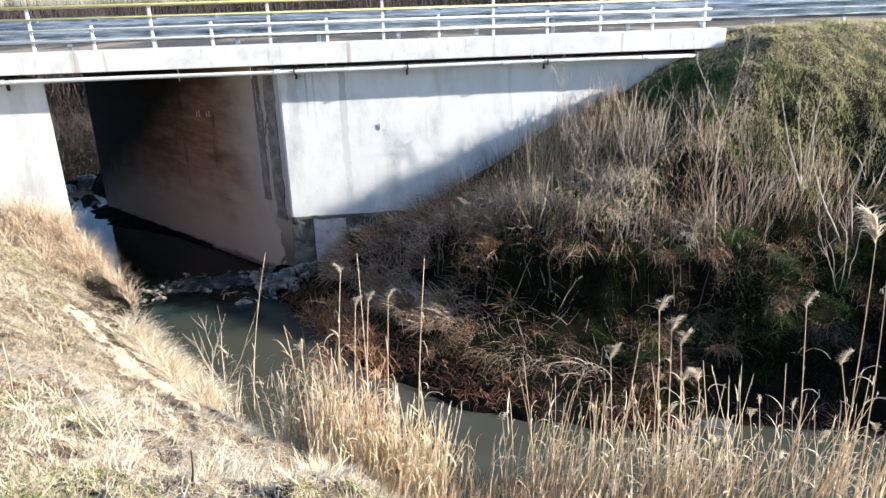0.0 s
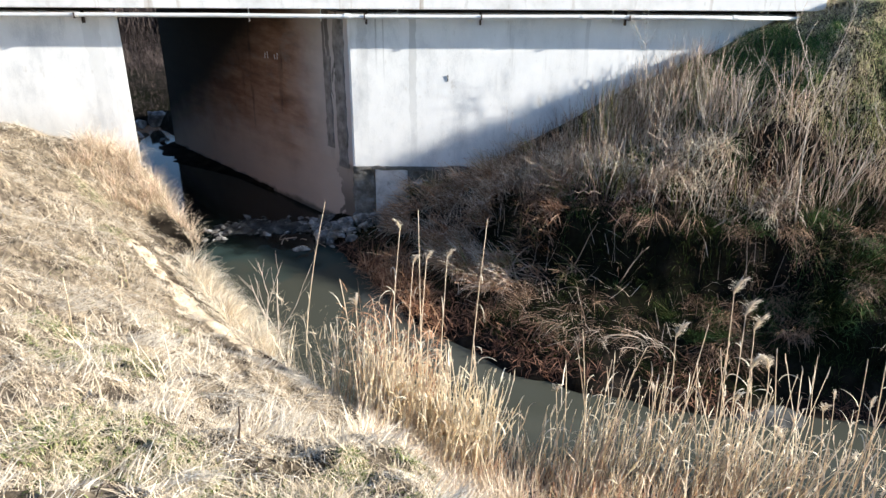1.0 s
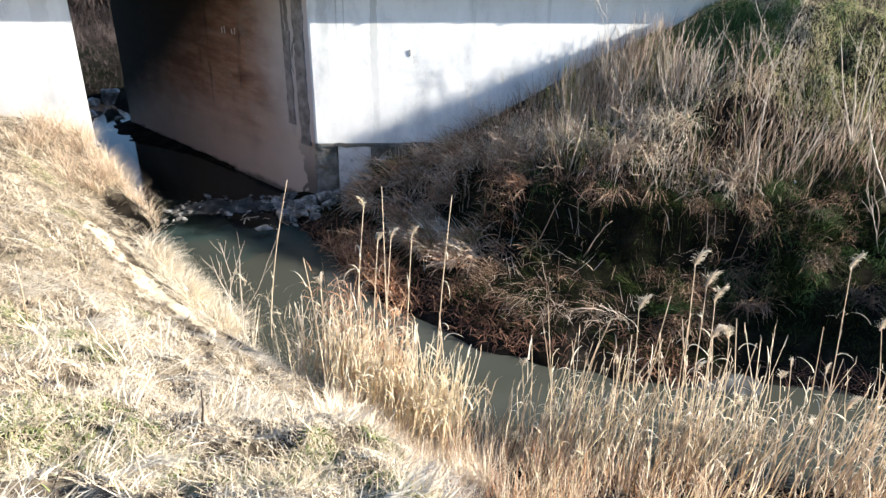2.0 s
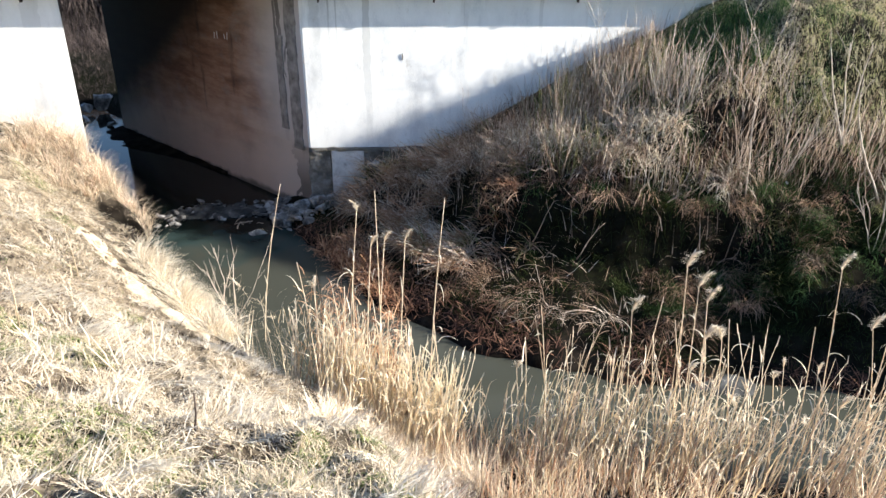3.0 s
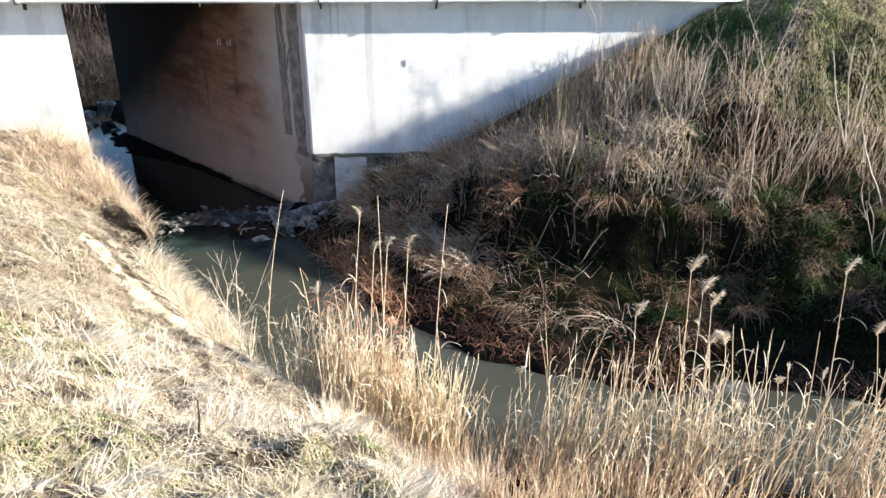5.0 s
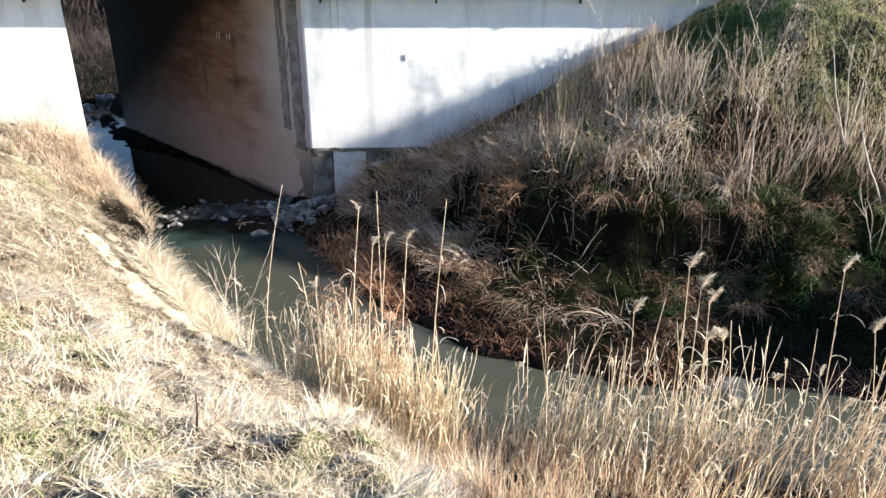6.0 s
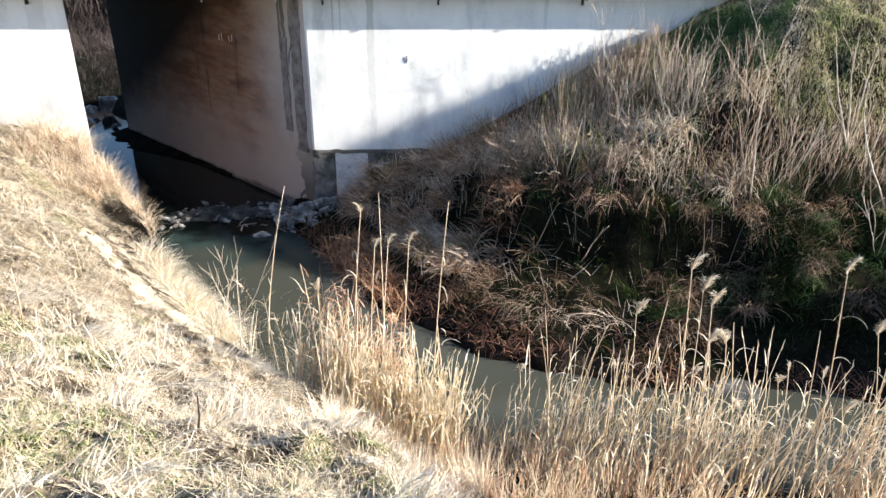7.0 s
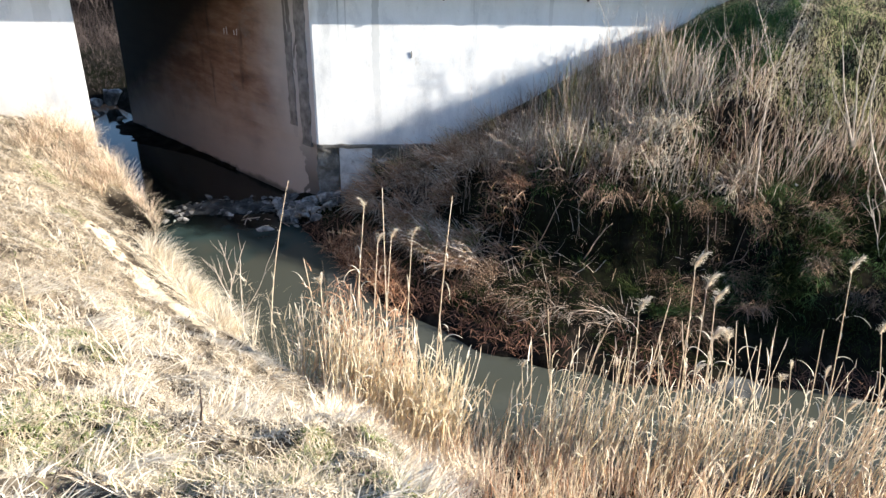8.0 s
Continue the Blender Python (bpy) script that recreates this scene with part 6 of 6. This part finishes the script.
# driftwood caught on the stones
rnd = random.Random(71)
for k in range(22):
    x, y = rnd.uniform(-4.6, -0.9), rnd.uniform(-0.75, 0.3)
    L = rnd.uniform(0.2, 0.6)
    bm = tube(bmesh.new(), [(-L / 2, 0, 0), (-L / 6, rnd.uniform(-0.03, 0.03), 0.01), (L / 6, rnd.uniform(-0.03, 0.03), 0.02), (L / 2, 0, 0)], [0.012, 0.013, 0.010, 0.005], 6)
    ob = tagged(part("driftwood", bm, WICKER, smooth=True), "broken brown driftwood stick caught on the stones", "driftwood", "driftwood on the stones")
    ob.matrix_basis = pose(x, y, max(0.05, float(ground_height(x, y))) + rnd.uniform(0.06, 0.16), 0, rnd.uniform(-12, 12), rnd.uniform(0, 360))

# pale broken stalks in splayed bunches on the sunny bank
rnd = random.Random(81)
for bx, by, n, tall in ((-3.3, -11.36, 6, 0.6), (-3.3, -10.7, 6, 0.6), (-3.06, -11.68, 3, 0.35), (-3.6, -11.39, 2, 0.4), (-4.06, -11.42, 2, 0.4), (-4.0, -9.2, 4, 0.5), (-1.5, -12.4, 3, 0.4), (-5.2, -8.3, 3, 0.5)):
    bunch = tagged(new("stalk_bunch"), "splayed bunch of pale broken stalks in dry grass", "dry stalks", "bunches of broken stalks")
    bunch.location = (bx, by, float(ground_height(bx, by)) - 0.03)
    for k in range(n):
        a, lean, h = rnd.uniform(0, 6.28), rnd.uniform(0.1, 0.55), tall * rnd.uniform(0.5, 1.1)
        way = Vector((math.cos(a) * lean, math.sin(a) * lean, 1)).normalized()
        at = Vector((rnd.gauss(0, 0.07), rnd.gauss(0, 0.05), 0))
        bend = Vector((rnd.gauss(0, 0.03), rnd.gauss(0, 0.03), 0))
        part("stalk", tube(bmesh.new(), [at, at + way * h * 0.5 + bend, at + way * h], [0.008, 0.007, 0.005], 6), BLEACHED, bunch, smooth=True)

scrap = tagged(part("litter", stone_mesh(77, 0.6), LITTER), "small crumpled white plastic scrap on the bank", "litter")
scrap.matrix_basis = pose(7.35, -4.6, float(ground_height(7.35, -4.6)) + 0.12, 20, 30, 40) @ Matrix.Diagonal((0.13, 0.1, 0.12, 1))
